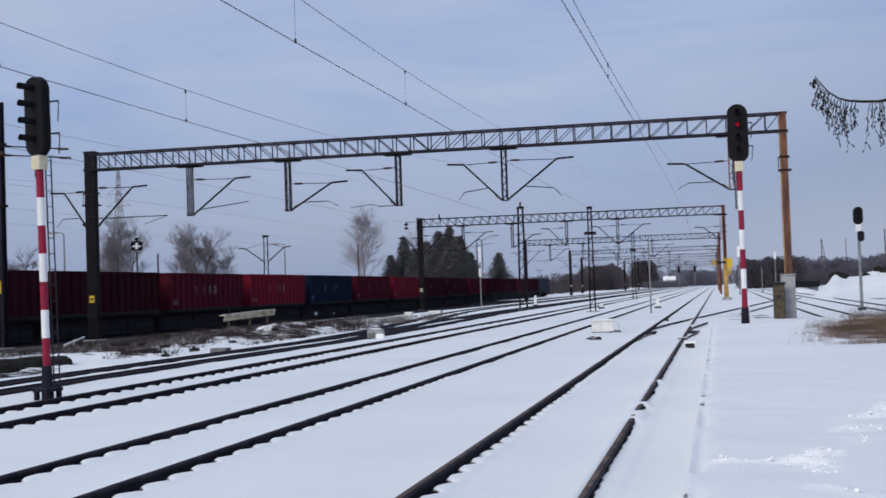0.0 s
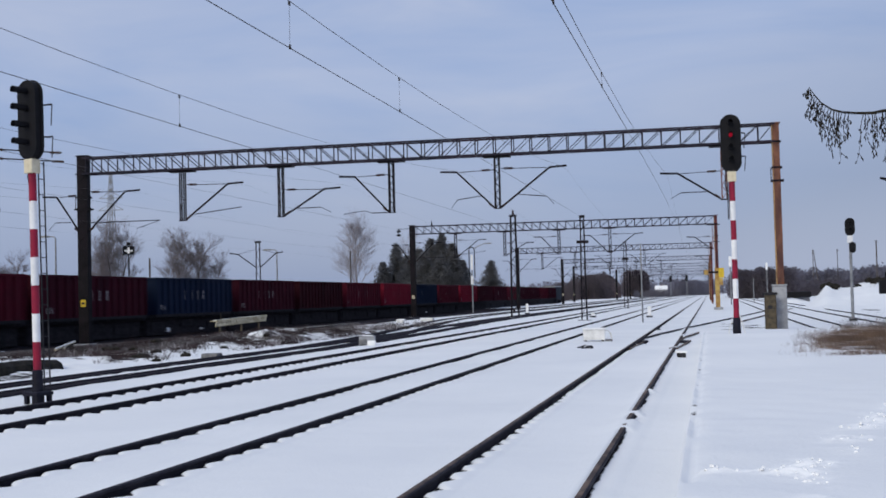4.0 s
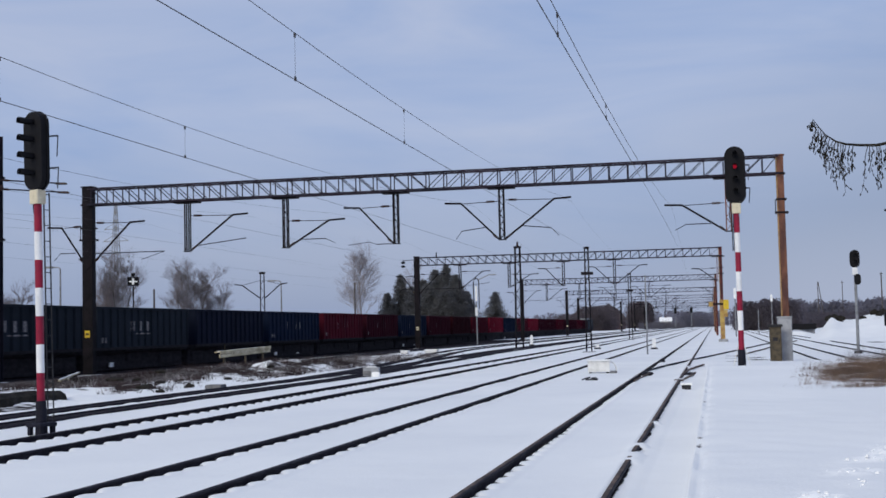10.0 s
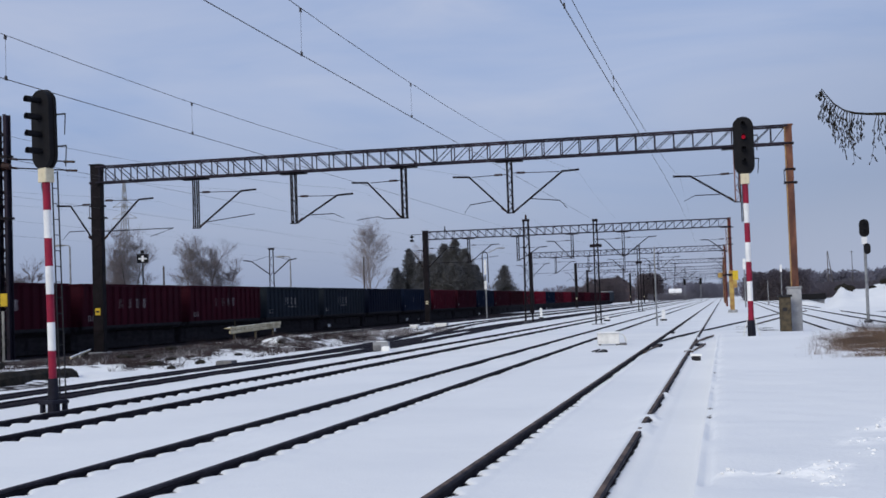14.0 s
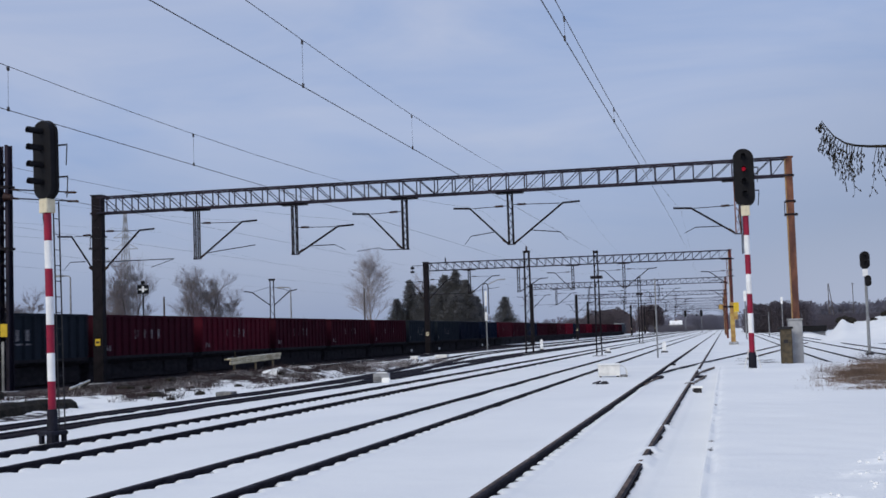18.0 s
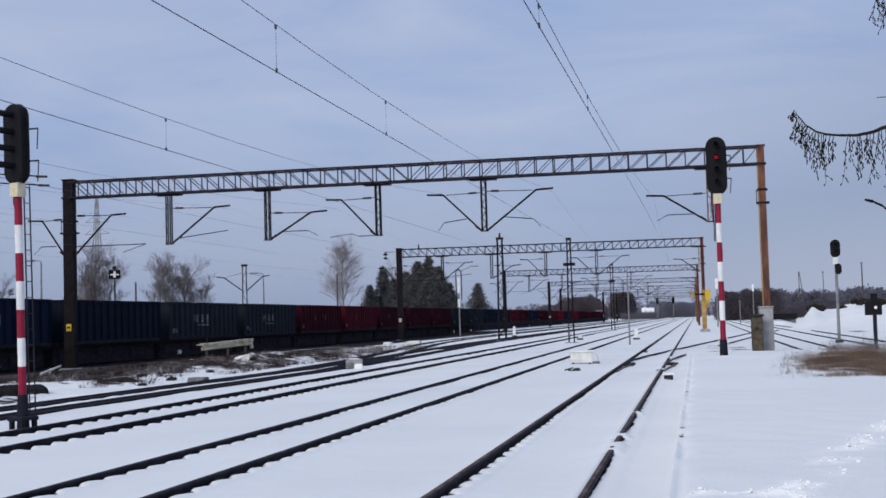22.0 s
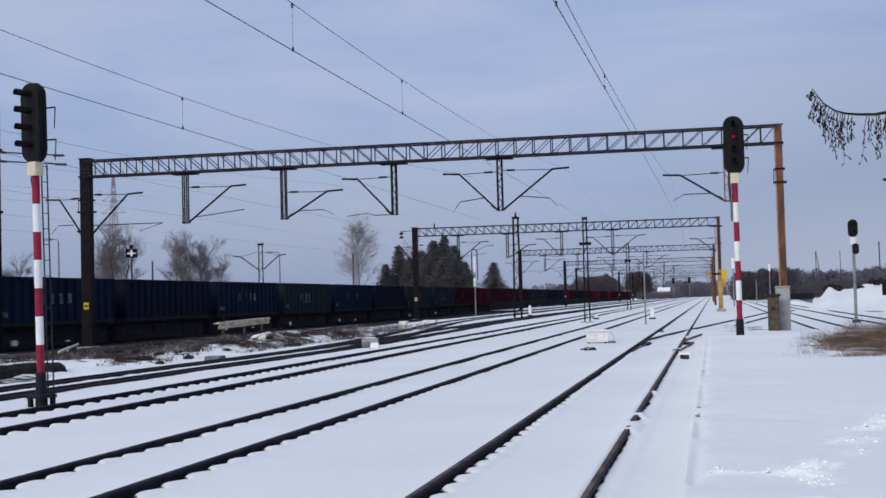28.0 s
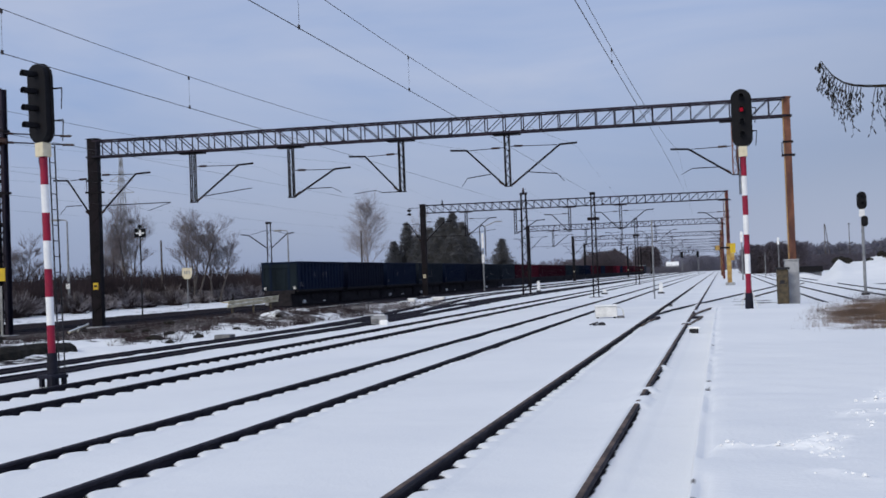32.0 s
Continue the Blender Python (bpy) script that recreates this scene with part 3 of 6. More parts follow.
# ---- tracks ----
RAIL = [(-0.07, -0.172), (0.07, -0.172), (0.07, -0.160), (0.010, -0.140), (0.010, -0.045), (0.036, -0.032), (0.036, -0.004), (0.028, 0.0),
        (-0.028, 0.0), (-0.036, -0.004), (-0.036, -0.032), (-0.010, -0.045), (-0.010, -0.140), (-0.07, -0.160)]


def centre_line(f, y0, y1, step=6.0, z=0.0):
    n = max(2, int((y1 - y0) / step))
    return [(f(y0 + (y1 - y0) * i / n), y0 + (y1 - y0) * i / n, z) for i in range(n + 1)]


def beside(path, off, dz=0.0):
    out = []
    for j, p in enumerate(path):
        q, o = path[min(j + 1, len(path) - 1)], path[max(j - 1, 0)]
        dx, dy = q[0] - o[0], q[1] - o[1]
        L = math.hypot(dx, dy)
        out.append((p[0] + off * dy / L, p[1] - off * dx / L, p[2] + dz))
    return out


def track(path, label, strips=True, only=(-HALF, HALF), width=0.2, steel=None, bank=-0.052):
    t = thing("railway_track", label, "railway track", group="tracks of the yard")
    for s in only:
        r = beside(path, s)
        rl = part("rail", Geo().prism(RAIL, r), M_RAILDARK, t)
        # lit left part of the rail's top, laid on as a lighter strip
        if steel:
            part("lit_running_face", Geo().prism([(-0.034, -0.003), (0.018, -0.003), (0.016, 0.0035), (-0.032, 0.0035)], r), steel, rl, "brown rusty running face, coloured as lit by the sky")
        if strips:
            g = Geo()
            g.prism([(-width * 0.6, -0.2), (width, -0.2), (width * 0.8, bank), (-width * 0.5, bank)], r)
            part("ballast_strip", g, M_BALLAST, t, "dark thawed ballast beside the rail")
    return t


track(centre_line(lambda y: TRACK_A, -6, 700, 60), "snowed-in track with rusty rails beside the platform", False, steel=M_RAIL)
track(centre_line(lambda y: TRACK_B, -6, 700, 60), "snowed-in track with dark rusty rails", False)
track(centre_line(lambda y: TRACK_C, -6, 700, 60), "snowed-in track with dark rusty rails", False)


def line_d(y):
    return -14.55 - 0.5 * (1 - smooth(28, 50, y)) - 1.75 * smooth(45, 105, y)


def line_e(y):
    return line_d(y) - 5.2 * smooth(38, 125, y)


bed_ = track(centre_line(line_d, -6, 700, 8), "thawed track with dark ballast and rusty rails", width=0.58, bank=-0.034)
part("ballast_bed", Geo().prism([(-0.8, -0.2), (0.8, -0.2), (0.62, -0.045), (-0.62, -0.045)], centre_line(line_d, 78, 420, 8)), M_BALLAST, bed_, "dark thawed ballast between the rails")
track(centre_line(line_e, 47, 700, 8), "thawed track curving away from a switch", width=0.48, bank=-0.030)
side_ = track(centre_line(lambda y: -25.9 + 1.2 * smooth(110, 62, y), 66, 700, 12), "thawed siding track with dark rails", width=0.3)
part("ballast_bed", Geo().prism([(-1.1, -0.2), (1.1, -0.2), (0.95, -0.04), (-0.95, -0.04)], centre_line(lambda y: -25.9 + 1.2 * smooth(110, 62, y), 68, 420, 12)), M_BALLAST, side_, "dark thawed ballast between the rails")
track(centre_line(lambda y: TRAIN_X, -300, 760, 60, RAIL_Z), "track carrying the coal train", width=0.5)
track(centre_line(lambda y: 5.2 + 0.6 * smooth(100, 260, y), 40, 420, 12), "snowed-in siding track beyond the gantry column", False)
track(centre_line(lambda y: 8.8 + 0.2 * smooth(60, 200, y), 62, 420, 12), "snowed-in outer siding track", False)


def line_x(y):
    """Curve off the main line, then straight through the frog and over the siding."""
    off = 0.00468 * max(y - 44, 0) ** 2 if y < 56.6 else 0.118 * (y - 50.3)
    return TRACK_A + off


xo_ = track(centre_line(line_x, 45.5, 122, 2.5), "snowed-in crossover track diverging from a switch", False, only=(-HALF,))
# its other rail lies under the snow for a stretch beside the platform's ramp
for a_, b_ in ((43.5, 55.5), (68.5, 122.0)):
    part("rail", Geo().prism(RAIL, beside(centre_line(line_x, a_, b_, 2.5), HALF)), M_RAIL, xo_)


def switch_parts():
    """Frogs and switch gear that stand out of the snow where the crossover leaves."""
    sw = thing("railway_switch", "rusty switch blades and point gear in the snow", "railway switch")
    part("switch_blade", Geo().prism([(-0.03, -0.16), (0.03, -0.16), (0.02, -0.01), (-0.02, -0.01)], [(-2.50, 40.5, 0), (-2.30, 46.5, 0)]), M_RAIL, sw)
    part("switch_blade", Geo().prism([(-0.03, -0.16), (0.03, -0.16), (0.02, -0.01), (-0.02, -0.01)], [(-1.02, 40.5, 0), (-0.72, 46.5, 0)]), M_RAIL, sw)
    g = Geo().box(-2.66, -2.22, 45.3, 47.4, -0.16, -0.02, 0.05)
    part("slide_plate", g, M_BALLAST, sw)
    g = Geo().box(-1.12, -0.74, 44.8, 46.6, -0.16, -0.02, 0.05)
    part("slide_plate", g, M_BALLAST, sw)
    g = Geo().box(-1.28, -0.98, 40.0, 40.3, -0.14, 0.0, 0.03)
    part("point_rod", g, M_RAIL, sw)
    part("slide_plate", Geo().box(-2.60, -2.34, 61.0, 62.8, -0.16, -0.02, 0.05), M_BALLAST, sw)


switch_parts()


# ---- catenary gantries ----
BEAM_LO, BEAM_HI = 8.18, 8.95
V_BRACE = Geo().box(-0.024, 0.024, -0.02, 0.02, 0, BEAM_HI - BEAM_LO).mesh("brace", M_TRUSS)
PANEL = 0.838
MIRROR = -12.79      # where the diagonals change their lean


def diag_mesh(sign):
    g = Geo()
    h = BEAM_HI - BEAM_LO
    a, b = (0, h) if sign > 0 else (0, 0), (PANEL, 0) if sign > 0 else (PANEL, h)
    g.tube((a[0], 0, a[1]), (b[0], 0, b[1]), 0.025, n=4)
    return g.mesh("diagonal_brace", M_TRUSS)


D_FALL, D_RISE = diag_mesh(1), diag_mesh(-1)


def column(parent, x, mat, label, w=0.46, top=9.05, foot=None):
    """Two channels tied by batten plates."""
    c = part("column", Geo().box(x - w / 2, x - w / 2 + 0.10, -0.18, 0.18, -0.4, top, 0.01).box(x + w / 2 - 0.10, x + w / 2, -0.18, 0.18, -0.4, top, 0.01), mat, parent, label)
    g = Geo()
    z, up = 0.2, True
    while z < top - 0.5:
        for y in (-0.19, 0.19):
            g.box(x - w / 2 + 0.02, x + w / 2 - 0.02, y - 0.012, y + 0.012, z, z + 0.30)
            a, b = (x - w / 2 + 0.05, y, z + 0.3), (x + w / 2 - 0.05, y, z + 0.72)
            if not up:
                a, b = (x + w / 2 - 0.05, y, z + 0.3), (x - w / 2 + 0.05, y, z + 0.72)
            g.tube(a, b, 0.03, n=4)
        z += 0.72
        up = not up
    part("lacing", g, mat, c, kind="stuff")
    part("web_plate", Geo().box(x - w / 2 + 0.09, x + w / 2 - 0.09, -0.185, 0.185, -0.4, top - 0.02), mat, c)
    part("column_cap", Geo().box(x - w / 2 - 0.05, x + w / 2 + 0.05, -0.24, 0.24, top, top + 0.05, 0.01), mat, c)
    for zz, out in ((8.14, 0.06), (7.0, 0.08), (6.42, 0.14)):
        g = Geo().box(x - w / 2 - out, x + w / 2 + out, -0.22, 0.22, zz, zz + 0.08)
        part("clamp_band", g, M_STEEL, c)
    part("switch_rod", Geo().tube((x - w / 2 - 0.12, -0.1, 6.46), (x - w / 2 - 0.12, -0.1, 7.04), 0.018, n=5), M_STEEL, c)
    return c


def hanging_post(parent, x, lo=5.75, mat=None):
    """Lattice drop post under the beam."""
    mat = mat or M_STEEL
    g = Geo()
    for dx in (-0.105, 0.105):
        for dy in (-0.11, 0.11):
            g.box(x + dx - 0.026, x + dx + 0.026, dy - 0.026, dy + 0.026, lo, BEAM_LO)
    p = part("drop_post", g, mat, parent)
    g = Geo()
    z, s = lo, 1
    while z < BEAM_LO - 0.3:
        for dy in (-0.11, 0.11):
            g.tube((x - 0.105 * s, dy, z), (x + 0.105 * s, dy, z + 0.3), 0.014, n=4)
        z += 0.3
        s = -s
    part("lacing", g, mat, p, kind="stuff")
    part("hanger_plate", Geo().box(x - 0.62, x + 0.62, -0.25, 0.25, BEAM_LO - 0.12, BEAM_LO - 0.04, 0.01), M_STEEL, p)
    part("foot_plate", Geo().box(x - 0.17, x + 0.17, -0.14, 0.14, lo - 0.04, lo), M_STEEL, p)
    return p


def insulator(g, a, b, n=4, r=0.06):
    a, b = Vector(a), Vector(b)
    for i in range(n):
        p, q = a.lerp(b, i / n), a.lerp(b, (i + 1) / n)
        g.tube(p, q, r, r * 0.6, 8)


STEADY = {
    "long": ((0.13, 0.14), (0.96, 0.30)),
    "bent": ((0.23, 0.27), (0.65, 0.27), (0.83, 0.07)),
    "arched": ((0.0, -0.02), (0.35, -0.02), (0.48, 0.05), (0.92, -0.02)),
    "short": ((0.25, 0.32), (0.69, 0.24), (0.80, 0.03)),
    "wide": ((0.0, 0.22), (1.38, 0.22), (0.93, 0.03)),
}


def cantilever(parent, x, tip, tz, lo=5.75, steady="bent"):
    """Strut from the post's foot to the tip, a stay above, and a steady arm for the contact wire."""
    s = 1 if tip > x else -1
    x0 = x + s * 0.16
    z0 = lo + 0.02
    c = part("cantilever", Geo().tube((x0, 0, z0), (tip - s * 0.75, 0, tz - 0.02), 0.045, n=6).tube((tip - s * 0.8, 0, tz - 0.04), (tip, 0, tz), 0.045, n=6), M_STEEL, parent)
    st = tz - 0.05
    part("stay_rod", Geo().tube((x0, 0, st + 0.05), (tip - s * 0.9, 0, tz - 0.05), 0.018, n=5), M_STEEL, c)
    for a, b in (((x0 + s * 0.18, 0, st + 0.05), (x0 + s * 0.56, 0, st + 0.04)), ((x0 + s * 0.06, 0, z0 + 0.05), (x0 + s * 0.26, 0, z0 + 0.20))):
        g = Geo()
        insulator(g, a, b)
        part("insulator", g, M_INSUL, c)
    arm = [(x0 + (tip - x0) * u, 0, z0 + (tz - z0) * v) for u, v in STEADY[steady]]
    g = Geo()
    for i in range(len(arm) - 1):
        g.tube(arm[i], arm[i + 1], 0.022 if i == 0 else 0.014, n=5)
    part("steady_arm", g, M_STEEL, c)
    return c


def gantry(y, xl, xr, detail, group="gantries over the yard"):
    t = thing("catenary_gantry", "rusty steel lattice gantry spanning the tracks, with drop posts", "gantry", group, at=pose(0, y, 0))
    cl = column(t, xl, M_STEEL, "dark brown steel column", 0.54)
    cr = column(t, xr, M_RUST if y < 100 else M_MAROON, "orange rusted steel column" if y < 100 else "maroon painted steel column", 0.28, 8.97)
    # added strip that carries the lit left edge of the column
    part("lit_edge_strip", Geo().box(xr - 0.185, xr - 0.142, -0.20, 0.20, 0.0, 8.95), M_OCHRE_EDGE, cr, "pale ochre strip for the column's lit edge")
    part("number_plate", Geo().box(xl - 0.13, xl + 0.13, -0.225, -0.205, 1.70, 2.04), M_YELLOW if y < 100 else M_CREAM, cl, "small yellow plate" if y < 100 else "small pale plate")
    part("plate_bar", Geo().box(xl - 0.08, xl + 0.08, -0.230, -0.226, 1.82, 1.92), M_DARKGREY, cl)
    part("footing", Geo().box(xl - 0.45, xl + 0.45, -0.45, 0.45, -0.6, -0.10, 0.03), M_CONCRETE, t, "concrete footing")
    for z in (BEAM_LO, BEAM_HI):
        for dy in (-0.35, 0.35):
            part("chord", Geo().box(xl + 0.1, xr - 0.05, dy - 0.035, dy + 0.035, z - 0.038, z + 0.038), M_TRUSS, t)
    first = math.ceil((xl + 0.2 - MIRROR) / PANEL)
    last = math.floor((xr - 0.3 - MIRROR) / PANEL)
    rest = Geo()
    for i in range(first, last + 1):
        x = MIRROR + i * PANEL
        for dy in (-0.35, 0.35):
            if detail and dy < 0:
                part("brace", V_BRACE, None, t, at=pose(x, dy, BEAM_LO))
                if i < last:
                    part("diagonal_brace", D_FALL if i < 0 else D_RISE, None, t, at=pose(x, dy, BEAM_LO))
            else:
                rest.box(x - 0.022, x + 0.022, dy - 0.02, dy + 0.02, BEAM_LO, BEAM_HI)
                if i < last:
                    za, zb = (BEAM_HI, BEAM_LO) if i < 0 else (BEAM_LO, BEAM_HI)
                    rest.tube((x, dy, za), (x + PANEL, dy, zb), 0.022, n=4)
        if i % 2 == 0:
            rest.box(x - 0.02, x + 0.02, -0.35, 0.35, BEAM_HI - 0.03, BEAM_HI + 0.03)
            rest.box(x - 0.02, x + 0.02, -0.35, 0.35, BEAM_LO - 0.03, BEAM_LO + 0.03)
    # the short end panel beside the right column
    rest.tube((MIRROR + last * PANEL, -0.35, BEAM_LO), (xr - 0.12, -0.35, BEAM_HI), 0.022, n=4)
    part("lattice_bracing", rest, M_TRUSS, t, kind="stuff")
    arms = ((-24.68, ((-21.6, 7.45, "long"),)), (-19.72, ((-16.8, 7.0, "bent"),)), (-14.33, ((-16.85, 7.5, "arched"),)), (-9.35, ((-12.0, 7.5, "short"), (-6.15, 7.55, "short"))), (0.78, ((-2.0, 7.0, "bent"),)))
    for x, tips in arms:
        if x > xr - 0.4:
            x = xr - 0.25
        p = hanging_post(t, x, mat=M_RUST if x > 0 else None)
        for tip, tz, kind in tips:
            cantilever(p, x, tip, tz, steady=kind)
    # arms carried by the left column itself, on both sides
    cantilever(cl, xl + 0.1, xl + 2.95, 7.3, 5.35, "wide")
    cantilever(cl, xl - 0.1, xl - 2.2, 7.15, 5.35)
    return t


GANTRIES = [(58.0, -29.85, 3.05, True), (126.0, -29.1, 0.78, True), (194.0, -28.5, 0.4, False), (262.0, -29.3, 0.2, False), (330.0, -34.0, 0.1, False), (398.0, -27.9, 0.1, False), (466.0, -27.9, 0.1, False), (534.0, -27.9, 0.1, False)]
for g_ in GANTRIES:
    t_ = gantry(*g_)
    if g_[0] == 126.0:
        part("insulator_arm", Geo().tube((g_[1] - 0.25, 0, 8.75), (g_[1] - 1.45, 0, 8.75), 0.03, n=5).tube((g_[1] - 1.40, 0, 8.75), (g_[1] - 1.40, 0, 8.05), 0.02, n=5), M_STEEL, t_)
        for z_ in (8.52, 8.14):
            part("insulator", Geo().tube((g_[1] - 1.40, 0, z_ + 0.13), (g_[1] - 1.40, 0, z_), 0.08, 0.26, 10).tube((g_[1] - 1.40, 0, z_), (g_[1] - 1.40, 0, z_ - 0.12), 0.26, 0.10, 10), M_BLACK, t_)
        part("beam_spike", Geo().tube((-27.07, 0, 8.98), (-27.07, 0, 9.45), 0.09, 0.05, n=6), M_STEEL, t_)


def near_column():
    """Open lattice mast at the edge of the view: two channels with crossed flats between them."""
    t = thing("catenary_mast", "dark rusty steel mast with porcelain insulators and a yellow plate", "mast", at=pose(-29.82, 49.6, 0))
    for x0, x1 in ((-0.34, -0.20), (0.08, 0.22)):
        c = part("channel", Geo().box(x0, x1, -0.20, -0.17, -0.4, 10.4).box(x0, x1, 0.17, 0.20, -0.4, 10.4).box(x0, x0 + 0.03, -0.17, 0.17, -0.4, 10.4), M_TRUSS, t)
    z, sgn = 0.1, 1
    while z < 10.0:
        part("lacing_bar", Geo().tube((-0.24 * sgn - 0.04, -0.205, z), (0.20 * sgn - 0.04, -0.205, z + 0.55), 0.024, n=4), M_STEEL, t)
        part("batten", Geo().box(-0.30, 0.20, 0.205, 0.222, z + 0.1, z + 0.24), M_STEEL, t)
        z, sgn = z + 0.62, -sgn
    for zz in (8.55, 5.9):
        part("clamp_band", Geo().box(-0.40, 0.30, -0.24, 0.24, zz, zz + 0.10), M_STEEL, t)
    part("disc_insulator", Geo().tube((0.10, -0.26, 8.15), (0.44, -0.26, 8.12), 0.17, 0.13, 12), M_INSUL, t)
    part("pale_conduit", Geo().box(-0.12, 0.0, -0.24, -0.21, -0.1, 2.0), M_GREYSTEEL, t, "pale cable conduit")
    part("warning_plate", Geo().box(-0.16, 0.16, -0.24, -0.215, 2.2, 2.75), M_YELLOW, t, "yellow warning plate")
    for z, l in ((8.50, 3.3), (8.12, 3.4)):
        g = Geo()
        insulator(g, (0.22, 0, z), (0.62, 0, z - 0.05), 5)
        part("insulator", g, M_INSUL, t)
        part("feeder_arm", Geo().tube((0.6, 0, z - 0.04), (l, 0, z - 0.3), 0.03, n=5), M_STEEL, t)
        g = Geo()
        insulator(g, (l - 0.5, 0, z - 0.27), (l, 0, z - 0.3), 4)
        part("insulator", g, M_INSUL, t)
    part("footing", Geo().box(-0.4, 0.4, -0.4, 0.4, -0.6, -0.10, 0.03), M_CONCRETE, t)


near_column()


# ---- overhead wires ----
def sag(y, top, low):
    u = ((y - 58.0) / 68.0) % 1.0
    return top - (top - low) * 4 * u * (1 - u)


def overhead_line(x_of, top, y0=-60, y1=534, contact=5.45, low=6.1, r=0.0075, drops=None):
    t = thing("overhead_line", "oxidised copper catenary wire hung above a track", "overhead wire", "overhead wires")
    ys = []
    y = y0
    while y <= y1:
        ys.append(y)
        y += 4.25 if y < 130 else 17
    # heavy near by, thinned towards and beyond the first gantry to imitate haze
    for run, k in (([y for y in ys if y < 34], 1.0), ([y for y in ys if 29 < y < 62], 0.72), ([y for y in ys if y > 57.5], 0.4)):
        part("contact_wire", Geo().chain([(x_of(y), y, contact) for y in run], r * k), M_WIRE, t)
        part("messenger_wire", Geo().chain([(x_of(y), y, sag(y, top, low)) for y in run], r * 0.8 * k), M_WIRE, t)
    y = 999.0 if drops is None else drops
    while y < 30:
        z = sag(y, top, low)
        d = part("dropper", Geo().tube((x_of(y), y, contact), (x_of(y), y, z), 0.003, n=4), M_WIRE, t)
        part("wire_clamp", CLAMP, None, d, at=pose(x_of(y), y, contact + 0.02))
        part("wire_clamp", CLAMP, None, d, at=pose(x_of(y), y, z - 0.03))
        y += 7.2
    return t


CLAMP = Geo().box(-0.012, 0.012, -0.03, 0.03, -0.035, 0.035, 0.004).mesh("wire_clamp", M_WIRE)


def zigzag(x, reach):
    """A wire pulled from side to side at every mast."""
    return lambda y: x - reach * math.cos(math.pi * (y + 10) / 68)


overhead_line(zigzag(TRACK_A, 0.19), 6.95, contact=5.6, low=5.87, drops=2.7)
overhead_line(zigzag(TRACK_B, 0.03), 7.5, contact=5.625, low=6.34, drops=4.6)
overhead_line(zigzag(TRACK_C, 0.2), 7.45, contact=5.48, low=6.15, drops=4.0)
overhead_line(lambda y: -16.6, 7.2, contact=5.5, low=6.03, r=0.006)
overhead_line(lambda y: -21.6, 7.4, contact=5.5, low=6.2, r=0.005, y1=194)
overhead_line(lambda y: -27.0, 7.25, contact=5.5, low=6.2, r=0.005, y1=194)
overhead_line(lambda y: -32.0, 7.1, contact=5.5, low=6.2, r=0.005, y1=194)


# ---- signals ----
def pill(w, h, n=10):
    """Outline (x, z) of a board with round ends, centred."""
    r, out = w / 2, []
    for i in range(n + 1):
        a = math.pi * i / n
        out.append((r * math.cos(a), h / 2 - r + r * math.sin(a)))
    for i in range(n + 1):
        a = math.pi + math.pi * i / n
        out.append((r * math.cos(a), -h / 2 + r + r * math.sin(a)))
    return out


def visor(g, x, z, r=0.062, depth=0.34):
    """Hood over a lens: three quarters of a tube, open below."""
    n, s = 12, len(g.v)
    for y, k in ((-0.11, 1.0), (-0.11 - depth, 1.0)):
        for rr in (r, r + 0.012):
            for i in range(n + 1):
                a = math.radians(-35 + 250 * i / n)
                g.v.append((x + rr * math.cos(a), y, z + rr * math.sin(a)))
    m = n + 1
    for i in range(n):
        a, b = s + i, s + i + 1
        g.f += [(a, b, b + 2 * m, a + 2 * m), (b + m, a + m, a + 3 * m, b + 3 * m), (a + 2 * m, b + 2 * m, b + 3 * m, a + 3 * m)]


